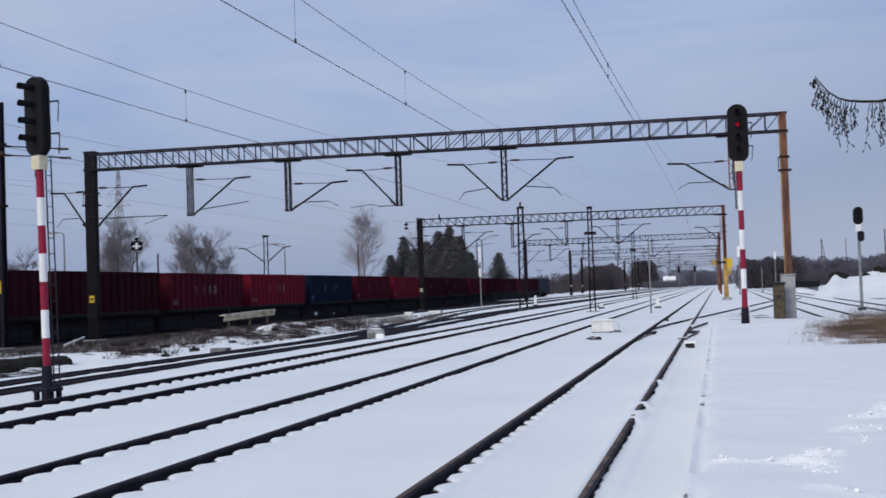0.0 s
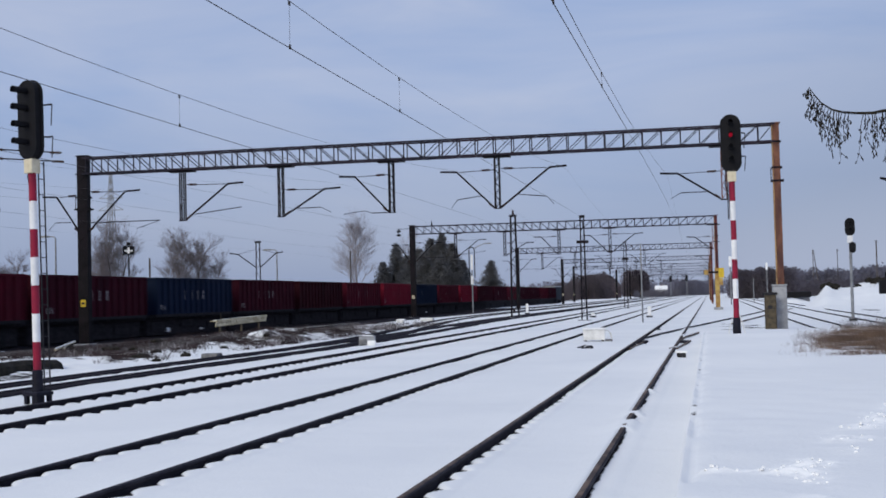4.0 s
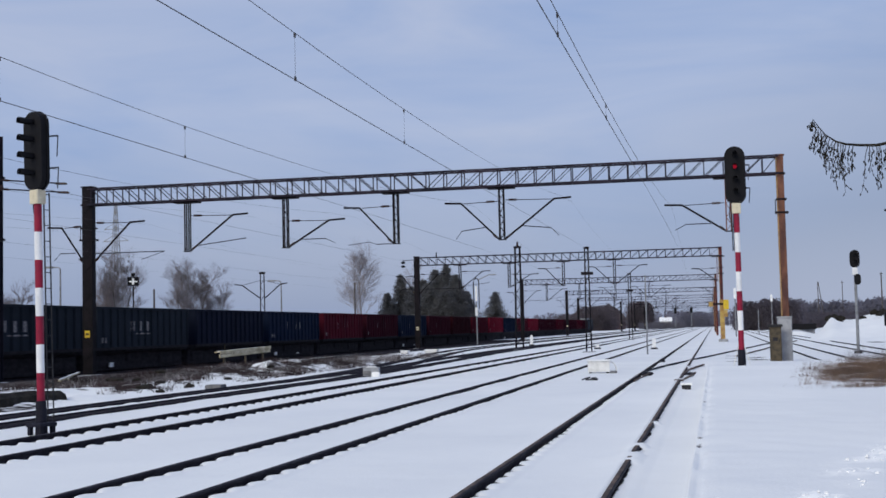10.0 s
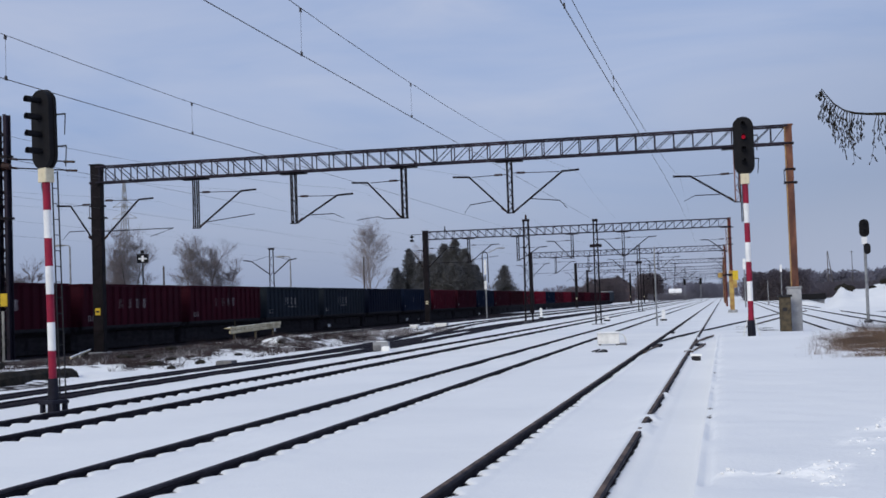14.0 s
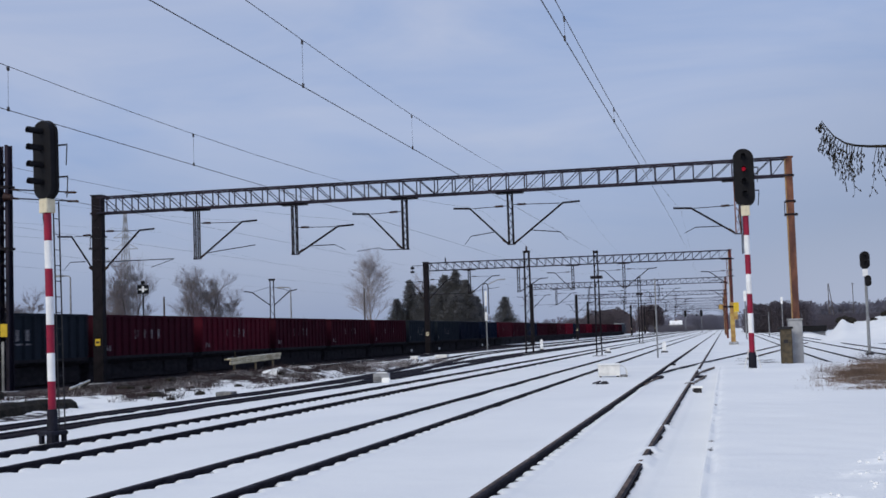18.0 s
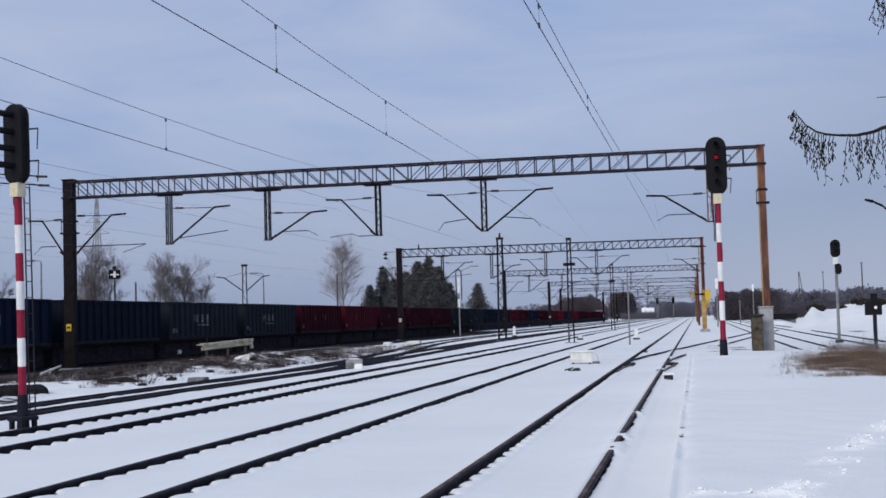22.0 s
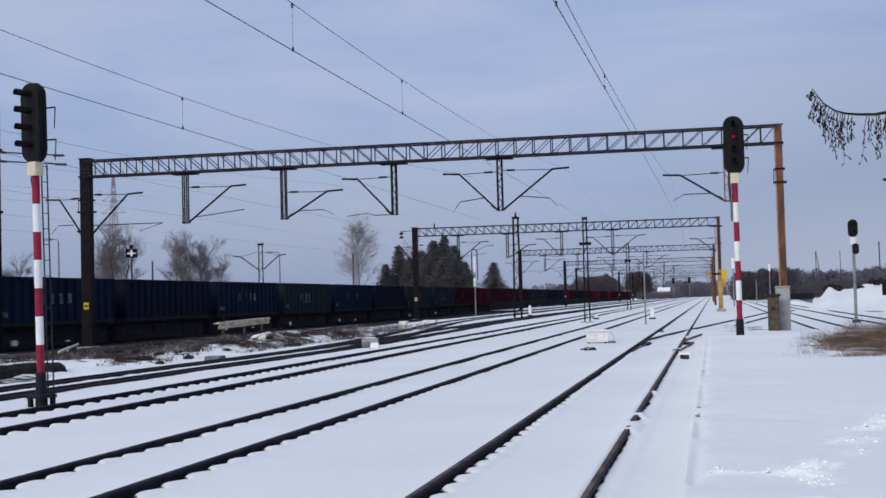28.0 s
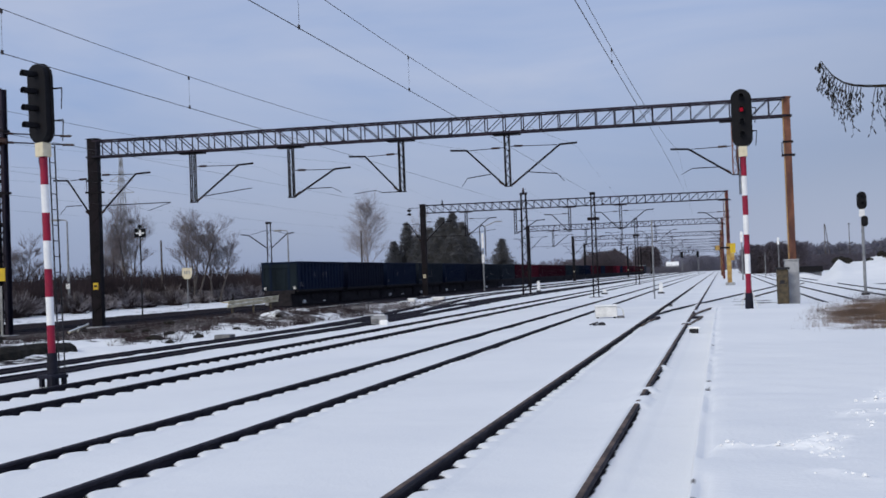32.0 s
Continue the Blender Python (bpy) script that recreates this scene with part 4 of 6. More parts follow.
def colour_light_signal(at, lit=None, foot=True):
    t = thing("colour_light_signal", "black four-lamp railway signal on a red and white banded mast", "railway signal", "mast signals", at=at)
    top, hh, w = 6.30, 1.60, 0.52
    zc = top - hh / 2
    head = part("signal_head", Geo().plate([(x, z + zc) for x, z in pill(w, hh)], -0.11, 0.10), M_BLACK, t, "black oval lamp board")
    part("backplate_rim", Geo().plate([(x, z + zc) for x, z in pill(w + 0.05, hh + 0.05)], 0.02, 0.05), M_BLACK, head)
    for i in range(4):
        z = zc + 0.58 - i * 0.345
        part("lens", Geo().tube((0, -0.10, z), (0, -0.118, z), 0.056, n=16), M_REDLAMP if i == lit else M_LENS, head, "lit red lens" if i == lit else "dark lens")
        g = Geo()
        visor(g, 0, z)
        part("visor", g, M_BLACK, head)
    lo = top - hh
    part("lamp_box", Geo().box(-0.12, 0.12, -0.12, 0.12, lo - 0.27, lo + 0.02, 0.02), M_CREAM, t, "cream junction box below the head")
    z, n = lo - 0.27, 7
    low = 0.47 if foot else 0.62
    band = (z - low) / n
    for i in range(n):
        part("mast_band", Geo().tube((0, 0, z - band * i), (0, 0, z - band * (i + 1)), 0.078, n=14), M_RED if i % 2 == 0 else M_WHITE, t, "red band" if i % 2 == 0 else "white band")
    part("mast_foot", Geo().tube((0, 0, low + 0.01), (0, 0, low - 0.72), 0.10, 0.125, n=14), M_FOOT, t, "dark blue foot of the mast")
    if foot:
        b = part("base_plate", Geo().box(-0.22, 0.22, -0.22, 0.22, -0.03, 0.05, 0.02), M_FOOT, t)
        for dx in (-0.15, 0.15):
            for dy in (-0.15, 0.15):
                part("base_leg", Geo().box(dx - 0.04, dx + 0.04, dy - 0.04, dy + 0.04, -0.36, -0.03), M_FOOT, b)
        part("cable_box", Geo().box(-0.44, -0.27, -0.14, 0.10, -0.36, -0.20, 0.03), M_FOOT, b)
    low_end = 0.0 if foot else 3.4
    ld = part("ladder", Geo().tube((-0.08, 0.24, low_end), (-0.08, 0.22, 4.7), 0.016, n=5).tube((-0.12, 0.42, low_end), (-0.12, 0.40, 4.7), 0.016, n=5), M_DARKGREY, t, "thin steel ladder")
    z = low_end + 0.5
    while z < 4.7:
        part("rung", Geo().tube((-0.08, 0.23, z), (-0.12, 0.41, z), 0.010, n=5), M_DARKGREY, ld)
        z += 0.32
    for z in (lo + 1.1, lo + 0.45):
        part("head_bracket", Geo().tube((0.1, 0.1, z), (0.40, 0.2, z), 0.018, n=5).tube((0.40, 0.2, z), (0.36, 0.2, z - 0.42), 0.012, n=5), M_DARKGREY, t)
    part("cable", Geo().chain([(-0.16, 0.05, lo + 0.1), (-0.19, 0.05, lo - 0.35), (-0.13, 0.05, lo - 0.62), (-0.07, 0.05, lo - 0.66)], 0.014), M_BLACK, t)
    return t


colour_light_signal(pose(-12.14, 21.71, 0.11, 0, -1.1, -20)).scale = (0.92, 0.92, 0.92)
r_ = colour_light_signal(pose(0.71, 36.8, 0.31), lit=1, foot=False)
for s_ in (-1, 1):
    part("foot_stay", Geo().tube((s_ * 0.09, 0.0, 0.72), (s_ * 0.30, -0.05, -0.12), 0.014, n=5), M_PALEBOX, r_, "pale stay at the foot")


def small_signal():
    t = thing("dwarf_post_signal", "small black two-lamp signal on a grey post", "railway signal", at=pose(7.42, 71.5, -0.1))
    part("signal_head", Geo().plate(pill(0.5, 0.95), -0.10, 0.10), M_BLACK, t, at=pose(0, 0, 5.05))
    for z in (5.25, 4.9):
        g = Geo()
        visor(g, 0, z, 0.09, 0.2)
        part("visor", g, M_BLACK, t)
        part("lens", Geo().tube((0, -0.10, z), (0, -0.115, z), 0.075, n=12), M_LENS, t)
    part("relay_box", Geo().box(-0.15, 0.13, -0.12, 0.12, 4.2, 4.58, 0.02), M_WHITE, t, "white box below the head")
    part("rear_disc", Geo().plate([(x + 0.1, z) for x, z in pill(0.34, 0.58)], -0.16, -0.10), M_BLACK, t, "dark oval disc on the post", at=pose(0, 0, 3.95))
    part("post", Geo().tube((0, 0, 0), (0, 0, 4.6), 0.085, 0.075, n=12), M_GREYSTEEL, t)
    part("base_plate", Geo().box(-0.2, 0.2, -0.2, 0.2, 0.0, 0.16, 0.02), M_DARKGREY, t)


small_signal()


# ---- cabinets and boxes ----
def cabinets():
    t = thing("relay_cabinet", "ochre metal relay cabinet with a dark lid beside the gantry", "cabinet", at=pose(2.53, 56.9, -0.02))
    part("body", Geo().box(-0.24, 0.24, -0.22, 0.22, 0, 1.50, 0.015), M_OCHREBOX, t)
    part("lid", Geo().box(-0.30, 0.30, -0.28, 0.28, 1.50, 1.60, 0.02), M_DARKGREY, t)
    part("door", Geo().box(-0.20, 0.20, -0.235, -0.222, 0.12, 1.42), M_OCHREBOX, t)
    part("handle", Geo().box(0.12, 0.15, -0.26, -0.235, 0.8, 0.95), M_DARKGREY, t)
    part("vent", Geo().box(-0.12, 0.08, -0.245, -0.235, 0.9, 1.05), M_DARKGREY, t)
    t = thing("concrete_pillar", "pale grey concrete footing pillar of the gantry", "pillar", at=pose(3.02, 57.65, -0.2))
    part("shaft", Geo().box(-0.33, 0.25, -0.15, 0.75, 0, 2.06, 0.03), M_CONCRETE, t)
    part("cap", Geo().box(-0.36, 0.28, -0.19, 0.79, 2.06, 2.12, 0.02), M_CONCRETE, t)


cabinets()


def heater_box(at, w, d, h, mat, label, lid=True):
    t = thing("track_box", label, "trackside box", "trackside boxes", at=at)
    part("body", Geo().box(-w / 2, w / 2, -d / 2, d / 2, 0, h, 0.02), mat, t)
    if lid:
        part("lid", Geo().box(-w / 2 - 0.04, w / 2 + 0.04, -d / 2 - 0.04, d / 2 + 0.04, h, h + 0.05, 0.015), M_SNOW, t, "lid under a crust of snow")
    part("side_panel", Geo().box(-w / 2 + 0.06, w / 2 - 0.06, -d / 2 - 0.012, -d / 2, 0.06, h - 0.06), mat, t)
    if w > 0.8 and d == 0.6:
        for s in (-1, 1):
            part("edge_strip", Geo().box(s * w / 2 - 0.035, s * w / 2 + 0.035, -d / 2 - 0.02, -d / 2 + 0.2, 0.02, h - 0.01), M_BOXGREY, t, "darker corner strip")
    for s in (-1, 1):
        part("foot", Geo().box(s * (w / 2 - 0.08) - 0.04, s * (w / 2 - 0.08) + 0.04, -d / 2 + 0.03, d / 2 - 0.03, -0.15, 0), M_DARKGREY, t)
    return t


b_ = heater_box(pose(-4.30, 48.5, -0.02, 0, 0, 8), 0.80, 0.6, 0.40, M_PALEBOX, "white metal transformer box standing in snow")
for y_ in (-0.22, 0.22):
    part("guard_tube", Geo().chain([(0.40, y_, 0.36), (0.52, y_, 0.34), (0.61, y_, 0.26), (0.65, y_, 0.12), (0.66, y_, -0.06)], 0.018), M_PALEBOX, b_, "pale arched guard tube")
part("guard_skirt", Geo().box(0.42, 0.67, -0.26, 0.26, -0.08, 0.02, 0.01), M_BOXGREY, b_)
b_ = heater_box(pose(-13.15, 48.7, -0.05, 0, 0, 10), 0.62, 0.5, 0.34, M_CONCRETE, "grey point machine box caked with snow", False)
part("motor_cover", Geo().box(-0.29, 0.0, -0.285, -0.262, 0.03, 0.21, 0.01), M_BOXGREY, b_, "grey motor cover")
part("snow_cake", Geo().box(0.02, 0.36, -0.34, -0.20, -0.04, 0.16, 0.05).box(-0.2, 0.2, -0.2, 0.2, 0.335, 0.37, 0.02), M_SNOW, b_, "snow caked on its end")
heater_box(pose(-15.9, 39.5, -0.10), 0.55, 0.5, 0.18, M_BOXGREY, "low grey point machine by the switch", False)
heater_box(pose(-0.80, 35.3, -0.09), 0.24, 0.26, 0.15, M_DARKGREY, "small dark junction box beside the rail")
l_ = thing("point_lever", "small dark hand lever half buried in snow", "lever", at=pose(-4.05, 42.3, -0.10))
part("arm", Geo().tube((-0.26, 0.0, 0.05), (0.02, 0.05, 0.12), 0.022, 0.028, n=7), M_DARKGREY, l_)
part("weight", Geo().box(0.02, 0.26, -0.10, 0.12, 0.0, 0.12, 0.05), M_DARKGREY, l_)
part("bracket", Geo().box(-0.14, 0.12, -0.06, 0.02, 0.0, 0.07, 0.02), M_RAILDARK, l_)
heater_box(pose(-22.8, 94.2, -0.05), 0.55, 0.6, 0.20, M_PALEBOX, "pale point machine box crusted with snow")
heater_box(pose(-21.4, 97.2, -0.05), 0.95, 0.7, 0.20, M_PALEBOX, "pale point machine box crusted with snow")


def marker(x, y, h):
    t = thing("fouling_marker", "small white shunting marker between tracks", "track marker", "shunting markers", at=pose(x, y, -0.1))
    part("board", Geo().plate(pill(0.27, h), -0.05, 0.05), M_WHITE, t, at=pose(0, 0, h / 2 + 0.12))
    part("foot", Geo().box(-0.24, 0.24, -0.15, 0.15, -0.05, 0.14, 0.02), M_DARKGREY, t)


marker(-17.8, 127.0, 0.95)
marker(-4.35, 95.0, 0.72)
marker(-8.9, 100.0, 0.3)


def plank_barrier():
    t = thing("plank_barrier", "weathered cream boards on short posts, topped with snow", "barrier", at=pose(-27.0, 71.6, 0))
    part("board", Geo().box(-0.03, 0.03, -3.9, 4.4, 0.48, 0.655, 0.008), M_PLANK, t, at=pose(0, 0, 0, 1.1))
    part("board", Geo().box(-0.05, 0.01, -3.7, 4.6, 0.67, 0.85, 0.008), M_PLANK, t, at=pose(0, 0, 0, 1.0))
    part("board", Geo().box(-0.36, -0.07, -3.8, 4.3, 0.76, 0.81, 0.008), M_PLANK, t, at=pose(0, 0, 0, 1.0))
    part("snow_cap", Geo().box(-0.34, -0.08, -3.4, 4.2, 0.812, 0.84, 0.012), M_SNOW, t, at=pose(0, 0, 0, 1.0))
    for y in (-3.0, 0.4, 3.4):
        part("post", Geo().box(-0.14, -0.052, y - 0.08, y + 0.08, -0.3, 0.72), M_OCHREBOX, t)
    part("stake", Geo().box(-0.20, -0.145, -2.7, -2.58, -0.3, 1.15), M_WOOD, t, "dark wooden stake")


plank_barrier()


def log(pts, r, label, flat=0.85):
    """A round timber along a line of points, with uneven girth."""
    g, n, m = Geo(), 10, len(pts) - 1
    for j, p in enumerate(pts):
        k = r * (1 if 0 < j < m else 0.86) * (1 + 0.08 * math.sin(j * 2.1))
        for i in range(n):
            a = 2 * math.pi * i / n
            g.v.append((p[0] + k * math.cos(a), p[1], p[2] + k * math.sin(a) * flat))
    for j in range(m):
        g.f += [(j * n + i, j * n + (i + 1) % n, (j + 1) * n + (i + 1) % n, (j + 1) * n + i) for i in range(n)]
    g.f += [tuple(range(n))[::-1], tuple(m * n + i for i in range(n))]
    return single("log", g, M_WOOD, label, "log", "timber on the dirty strip")


log([(-18.5 + 0.06 * math.sin(i * 1.3), 26.5 + 0.62 * i, -0.06 + 0.02 * math.sin(i)) for i in range(13)], 0.39, "long dark weathered log lying on dirty snow")
log([(-23.1 + 0.03 * math.sin(i * 1.7), 31.5 + 0.65 * i, 0.16) for i in range(11)], 0.20, "dark squared timber with snow along its top", 0.7)
c_ = Geo()
for i in range(6):
    c_.box(-23.25 + 0.02 * math.sin(i * 3), -22.95, 31.7 + i * 1.02, 32.62 + i * 1.02, 0.27, 0.34 + 0.02 * math.sin(i * 2.3), 0.03)
single("snow_ridge", c_, M_SNOW, "ridge of snow lying along a timber", "snow")


def snowy_poles():
    """Thin poles that lie in the snow before the column, crusted white."""
    for a, b, r in (((-24.2, 44.6, 0.10), (-26.9, 51.3, 0.20), 0.05), ((-24.9, 46.6, 0.08), (-27.0, 50.6, 0.12), 0.04)):
        t = thing("pole", "thin pale pole lying in the snow", "pole", "poles in the snow")
        part("shaft", Geo().tube(a, b, r, r * 0.7, 7), M_PLANK, t)
        part("snow_crust", Geo().tube((a[0], a[1], a[2] + r * 0.6), (b[0], b[1], b[2] + r * 0.6), r * 0.8, r * 0.5, 6), M_SNOW, t)


snowy_poles()


def rubble():
    """Dark lumps and clods on the dirty strip."""
    r = random.Random(11)
    for i in range(30):
        y = r.uniform(40, 74)
        x = r.uniform(-27, -17.6)
        if i < 7:
            x, y = ((-18.3, 39.4), (-17.6, 41.3), (-19.6, 43.4), (-17.1, 37.9), (-22.3, 45.6), (-22.8, 50.6), (-21.6, 43.9))[i]
        k = r.uniform(0.10, 0.30)
        bm = bmesh.new()
        bmesh.ops.create_icosphere(bm, subdivisions=1, radius=1)
        for v in bm.verts:
            v.co *= 1 + 0.35 * noise.noise(v.co * 1.3 + Vector((i, 0, 0)))
            v.co.x *= k
            v.co.y *= k * 1.5
            v.co.z *= k * 0.55
        me = bpy.data.meshes.new("stone")
        bm.to_mesh(me)
        bm.free()
        me.materials.append(M_WOOD)
        ob = new("stone", me)
        ob.location = (x, y, snow_height(x, y) + 0.02)
        tagged(ob, "dark lump of spoil half sunk in snow", "stone", "lumps on the dirty strip")


rubble()


def heap_rocks():
    r = random.Random(21)
    for i in range(64):
        x, y = (r.gauss(11.7, 0.45), r.uniform(134.5, 138)) if i < 18 else (r.gauss(17.7, 0.8), r.uniform(133.5, 138)) if i < 54 else (r.uniform(14.0, 20.0), r.uniform(133, 136))
        k = r.uniform(0.14, 0.46)
        bm = bmesh.new()
        bmesh.ops.create_icosphere(bm, subdivisions=1, radius=1)
        for v in bm.verts:
            v.co *= 1 + 0.4 * noise.noise(v.co * 1.5 + Vector((i * 3, 1, 0)))
            v.co.x, v.co.y, v.co.z = v.co.x * k * 1.4, v.co.y * k, v.co.z * k * 0.8
        me = bpy.data.meshes.new("rock")
        bm.to_mesh(me)
        bm.free()
        me.materials.append(M_WOOD)
        ob = new("rock", me)
        ob.location = (x, y, snow_height(x, y) + 0.3 * k)
        tagged(ob, "dark clod on the crest of the snow heap", "rock", "clods on the snow heap")


heap_rocks()


def tufts(name, n, box, hgt, mat, label, seed, lean=0.5, width=0.02, density=None):
    """Dry blades that stand out of the snow."""
    r = random.Random(seed)
    g = Geo()
    c = 0
    while c < n:
        x, y = r.uniform(*box[:2]), r.uniform(*box[2:])
        if density and r.random() > density(x, y):
            continue
        c += 1
        z = snow_height(x, y) - 0.03
        for _ in range(7):
            h = hgt * r.uniform(0.4, 1.1) * max(0.25, 0.7 + 1.3 * nz3(x, y, 1.3, 19))
            a = r.uniform(0, 6.28)
            px, py = x + r.gauss(0, 0.08), y + r.gauss(0, 0.08)
            l = lean * h * r.random()
            q = (px + l * math.cos(a), py + l * math.sin(a), z + h)
            w = width * r.uniform(0.6, 1.2)
            s = len(g.v)
            g.v += [(px - w * math.sin(a + 1), py + w * math.cos(a + 1), z), (px + w * math.sin(a + 1), py - w * math.cos(a + 1), z), q]
            g.f.append((s, s + 1, s + 2))
    return single(name, g, mat, label, "grass", kind="stuff")


def grass_bed(x, y):
    g = math.exp(-((x - 3.50 - 0.10 * (y - 31)) / 0.95) ** 2 - ((y - 30.5) / 6) ** 2)
    return min(1.0, max(0.0, 1.5 * g * (0.5 + 1.6 * nz3(x, y, 1.6, 2)) - 0.02))


tufts("dead_grass", 5200, (1.2, 5.4, 23, 44), 0.21, M_DRYGRASS, "dry yellow-brown grass sticking out of the snow", 3, 1.1, 0.0036, grass_bed)
tufts("frosted_weeds", 260, (4.6, 6.6, 40, 54), 0.45, M_FROST, "thin frosted weeds beside the siding", 6, 0.7, 0.006)
tufts("dead_weeds", 3900, (-27.0, -17.0, 36, 92), 0.28, M_SCRUB, "dark dead weeds poking through dirty snow", 4, 0.9, 0.012, lambda x, y: (0.05 + 0.5 * smooth(0.05, 0.3, nz3(x, y, 0.4, 11)) + 0.6 * weedy(x, y) * smooth(-0.05, 0.25, nz3(x, y, 0.55, 51)) + 0.5 * brown_bed(x, y)) * (1 - 0.85 * siding_side(x, y)) * (1 - 0.7 * path_at(x, y)) * max(0.0, 1 - clean_patch(x, y) - snow_pocket(x, y)) ** 2)
tufts("pale_weeds", 2600, (-23.3, -17.2, 40, 84), 0.34, M_FROST, "frosted pale weeds in clumps on the dirty strip", 8, 0.8, 0.008, lambda x, y: smooth(0.0, 0.3, nz3(x, y, 0.5, 31)) * (1 - path_at(x, y)) * max(0.0, 1 - clean_patch(x, y) - snow_pocket(x, y)) ** 2)


def snow_clods():
    """Loose lumps kicked up along the trail of footprints."""
    r = random.Random(52)
    g = Geo()
    n = 0
    while n < 170:
        x, y = r.uniform(-0.2, 2.3), r.uniform(7.0, 15.5)
        if r.random() > trodden(x, y) ** 1.5:
            continue
        n += 1
        k = r.uniform(0.005, 0.022) * r.uniform(0.5, 1.0)
        z = snow_height(x, y) + 0.15 * k
        i = len(g.v)
        for a in range(5):
            e = 1.2566 * a + r.uniform(-0.3, 0.3)
            g.v += [(x + k * 1.3 * math.cos(e), y + k * 1.3 * math.sin(e), z - 0.6 * k), (x + k * 0.8 * math.cos(e + 0.4), y + k * 0.8 * math.sin(e + 0.4), z + k * r.uniform(0.3, 0.6))]
        g.v.append((x, y, z + 0.75 * k))
        for a in range(5):
            b = (a + 1) % 5
            g.f += [(i + 2 * a, i + 2 * b, i + 2 * b + 1, i + 2 * a + 1), (i + 2 * a + 1, i + 2 * b + 1, i + 10)]
    single("snow_clods", g, M_SNOW, "loose white clods of trodden snow", "snow", kind="stuff")


snow_clods()


# ---- trackside masts and signs ----
def lattice_mast(x, y, h, gap=0.5, mat=None, thick=0.05, label="slim steel lattice mast between the tracks"):
    mat = mat or M_STEEL
    t = thing("catenary_mast", label, "mast", "masts between the tracks", at=pose(x, y, -0.1))
    for s in (-1, 1):
        part("leg", Geo().tube((s * gap / 2, 0, 0), (s * gap / 3.2, 0, h), thick, n=5), mat, t)
    g = Geo()
    z, s = 0.4, 1
    while z < h - 0.6:
        g.tube((-s * gap / 2.4, 0, z), (s * gap / 2.4, 0, z + 0.7), thick * 0.45, n=4)
        z, s = z + 0.7, -s
    part("lacing", g, mat, t, kind="stuff")
    part("cap", Geo().box(-gap / 2, gap / 2, -0.15, 0.15, h - 0.05, h + 0.12), mat, t)
    part("footing", Geo().box(-0.45, 0.45, -0.4, 0.4, -0.3, 0.08, 0.03), M_CONCRETE, t)
    return t


m_ = lattice_mast(-15.7, 105.0, 8.4, 0.60, thick=0.085)
part("insulator", Geo().tube((0, 0, 8.4), (0, 0, 8.9), 0.12, 0.06, n=8), M_INSUL, m_)
m_ = lattice_mast(-9.96, 157.9, 8.0, 0.42)
part("relay_box", Geo().box(-0.4, 0.4, -0.2, 0.2, 5.9, 6.15, 0.02), M_STEEL, m_)
m_ = lattice_mast(-8.4, 88.0, 7.1, 0.36)
part("relay_box", Geo().box(-0.4, 0.4, -0.2, 0.2, 5.3, 5.5, 0.02), M_STEEL, m_)


def v_mast(x, y, h):
    t = lattice_mast(x, y, h, 0.5)
    for s, tip in ((-1, -2.6), (1, 2.3)):
        c = part("cantilever", Geo().tube((s * 0.2, 0, h - 2.2), (tip * 0.72, 0, h - 1.0), 0.05, n=5).tube((tip * 0.72, 0, h - 1.0), (tip, 0, h - 0.9), 0.05, n=5), M_STEEL, t)
        part("stay_rod", Geo().tube((s * 0.2, 0, h - 0.6), (tip * 0.72, 0, h - 1.0), 0.02, n=4), M_STEEL, c)


v_mast(-38.8, 107.5, 7.1)


def single_pole(x, y, h, label, r=0.06, mat=None, boards=()):
    t = thing("signal_post", label, "post", "posts beside the tracks", at=pose(x, y, -0.1))
    part("post", Geo().tube((0, 0, 0), (0, 0, h + 0.1), r, r * 0.8, n=8), mat or M_GREYSTEEL, t)
    for nm, geo, mt in boards:
        part(nm, geo, mt, t)
    return t


single_pole(-4.0, 78.5, 4.7, "thin grey steel post between two tracks", 0.05)
single_pole(-25.1, 137.0, 4.6, "slim hooped signal post with a tall white board", 0.08, None, [("hoop", Geo().chain([(-0.3, 0, 3.9), (-0.3, 0, 6.9), (-0.22, 0, 7.15), (0, 0, 7.25), (0.22, 0, 7.15), (0.3, 0, 6.9), (0.3, 0, 3.9)], 0.06), M_DARKGREY), ("face", Geo().box(-0.12, 0.12, -0.06, -0.02, 4.8, 6.4), M_WHITE), ("lower_face", Geo().box(-0.14, 0.14, -0.13, -0.09, 3.2, 4.1), M_WHITE), ("lamp_arm", Geo().tube((0.25, 0, 7.1), (1.4, 0, 7.6), 0.05, n=5).tube((1.4, 0, 7.6), (2.2, 0, 7.6), 0.07, n=5), M_GREYSTEEL)])
single_pole(2.7, 170.0, 5.0, "grey post with white signal back", 0.09, None, [("board", Geo().plate([(x, z + 5.6) for x, z in pill(0.36, 1.4)], -0.1, 0.1), M_WHITE)])
single_pole(8.95, 210.0, 5.0, "grey post with white signal back", 0.08, None, [("board", Geo().plate([(x, z + 5.6) for x, z in pill(0.34, 1.15)], -0.1, 0.1), M_WHITE)])
single_pole(6.2, 190.0, 3.5, "thin grey post by the far siding", 0.07)


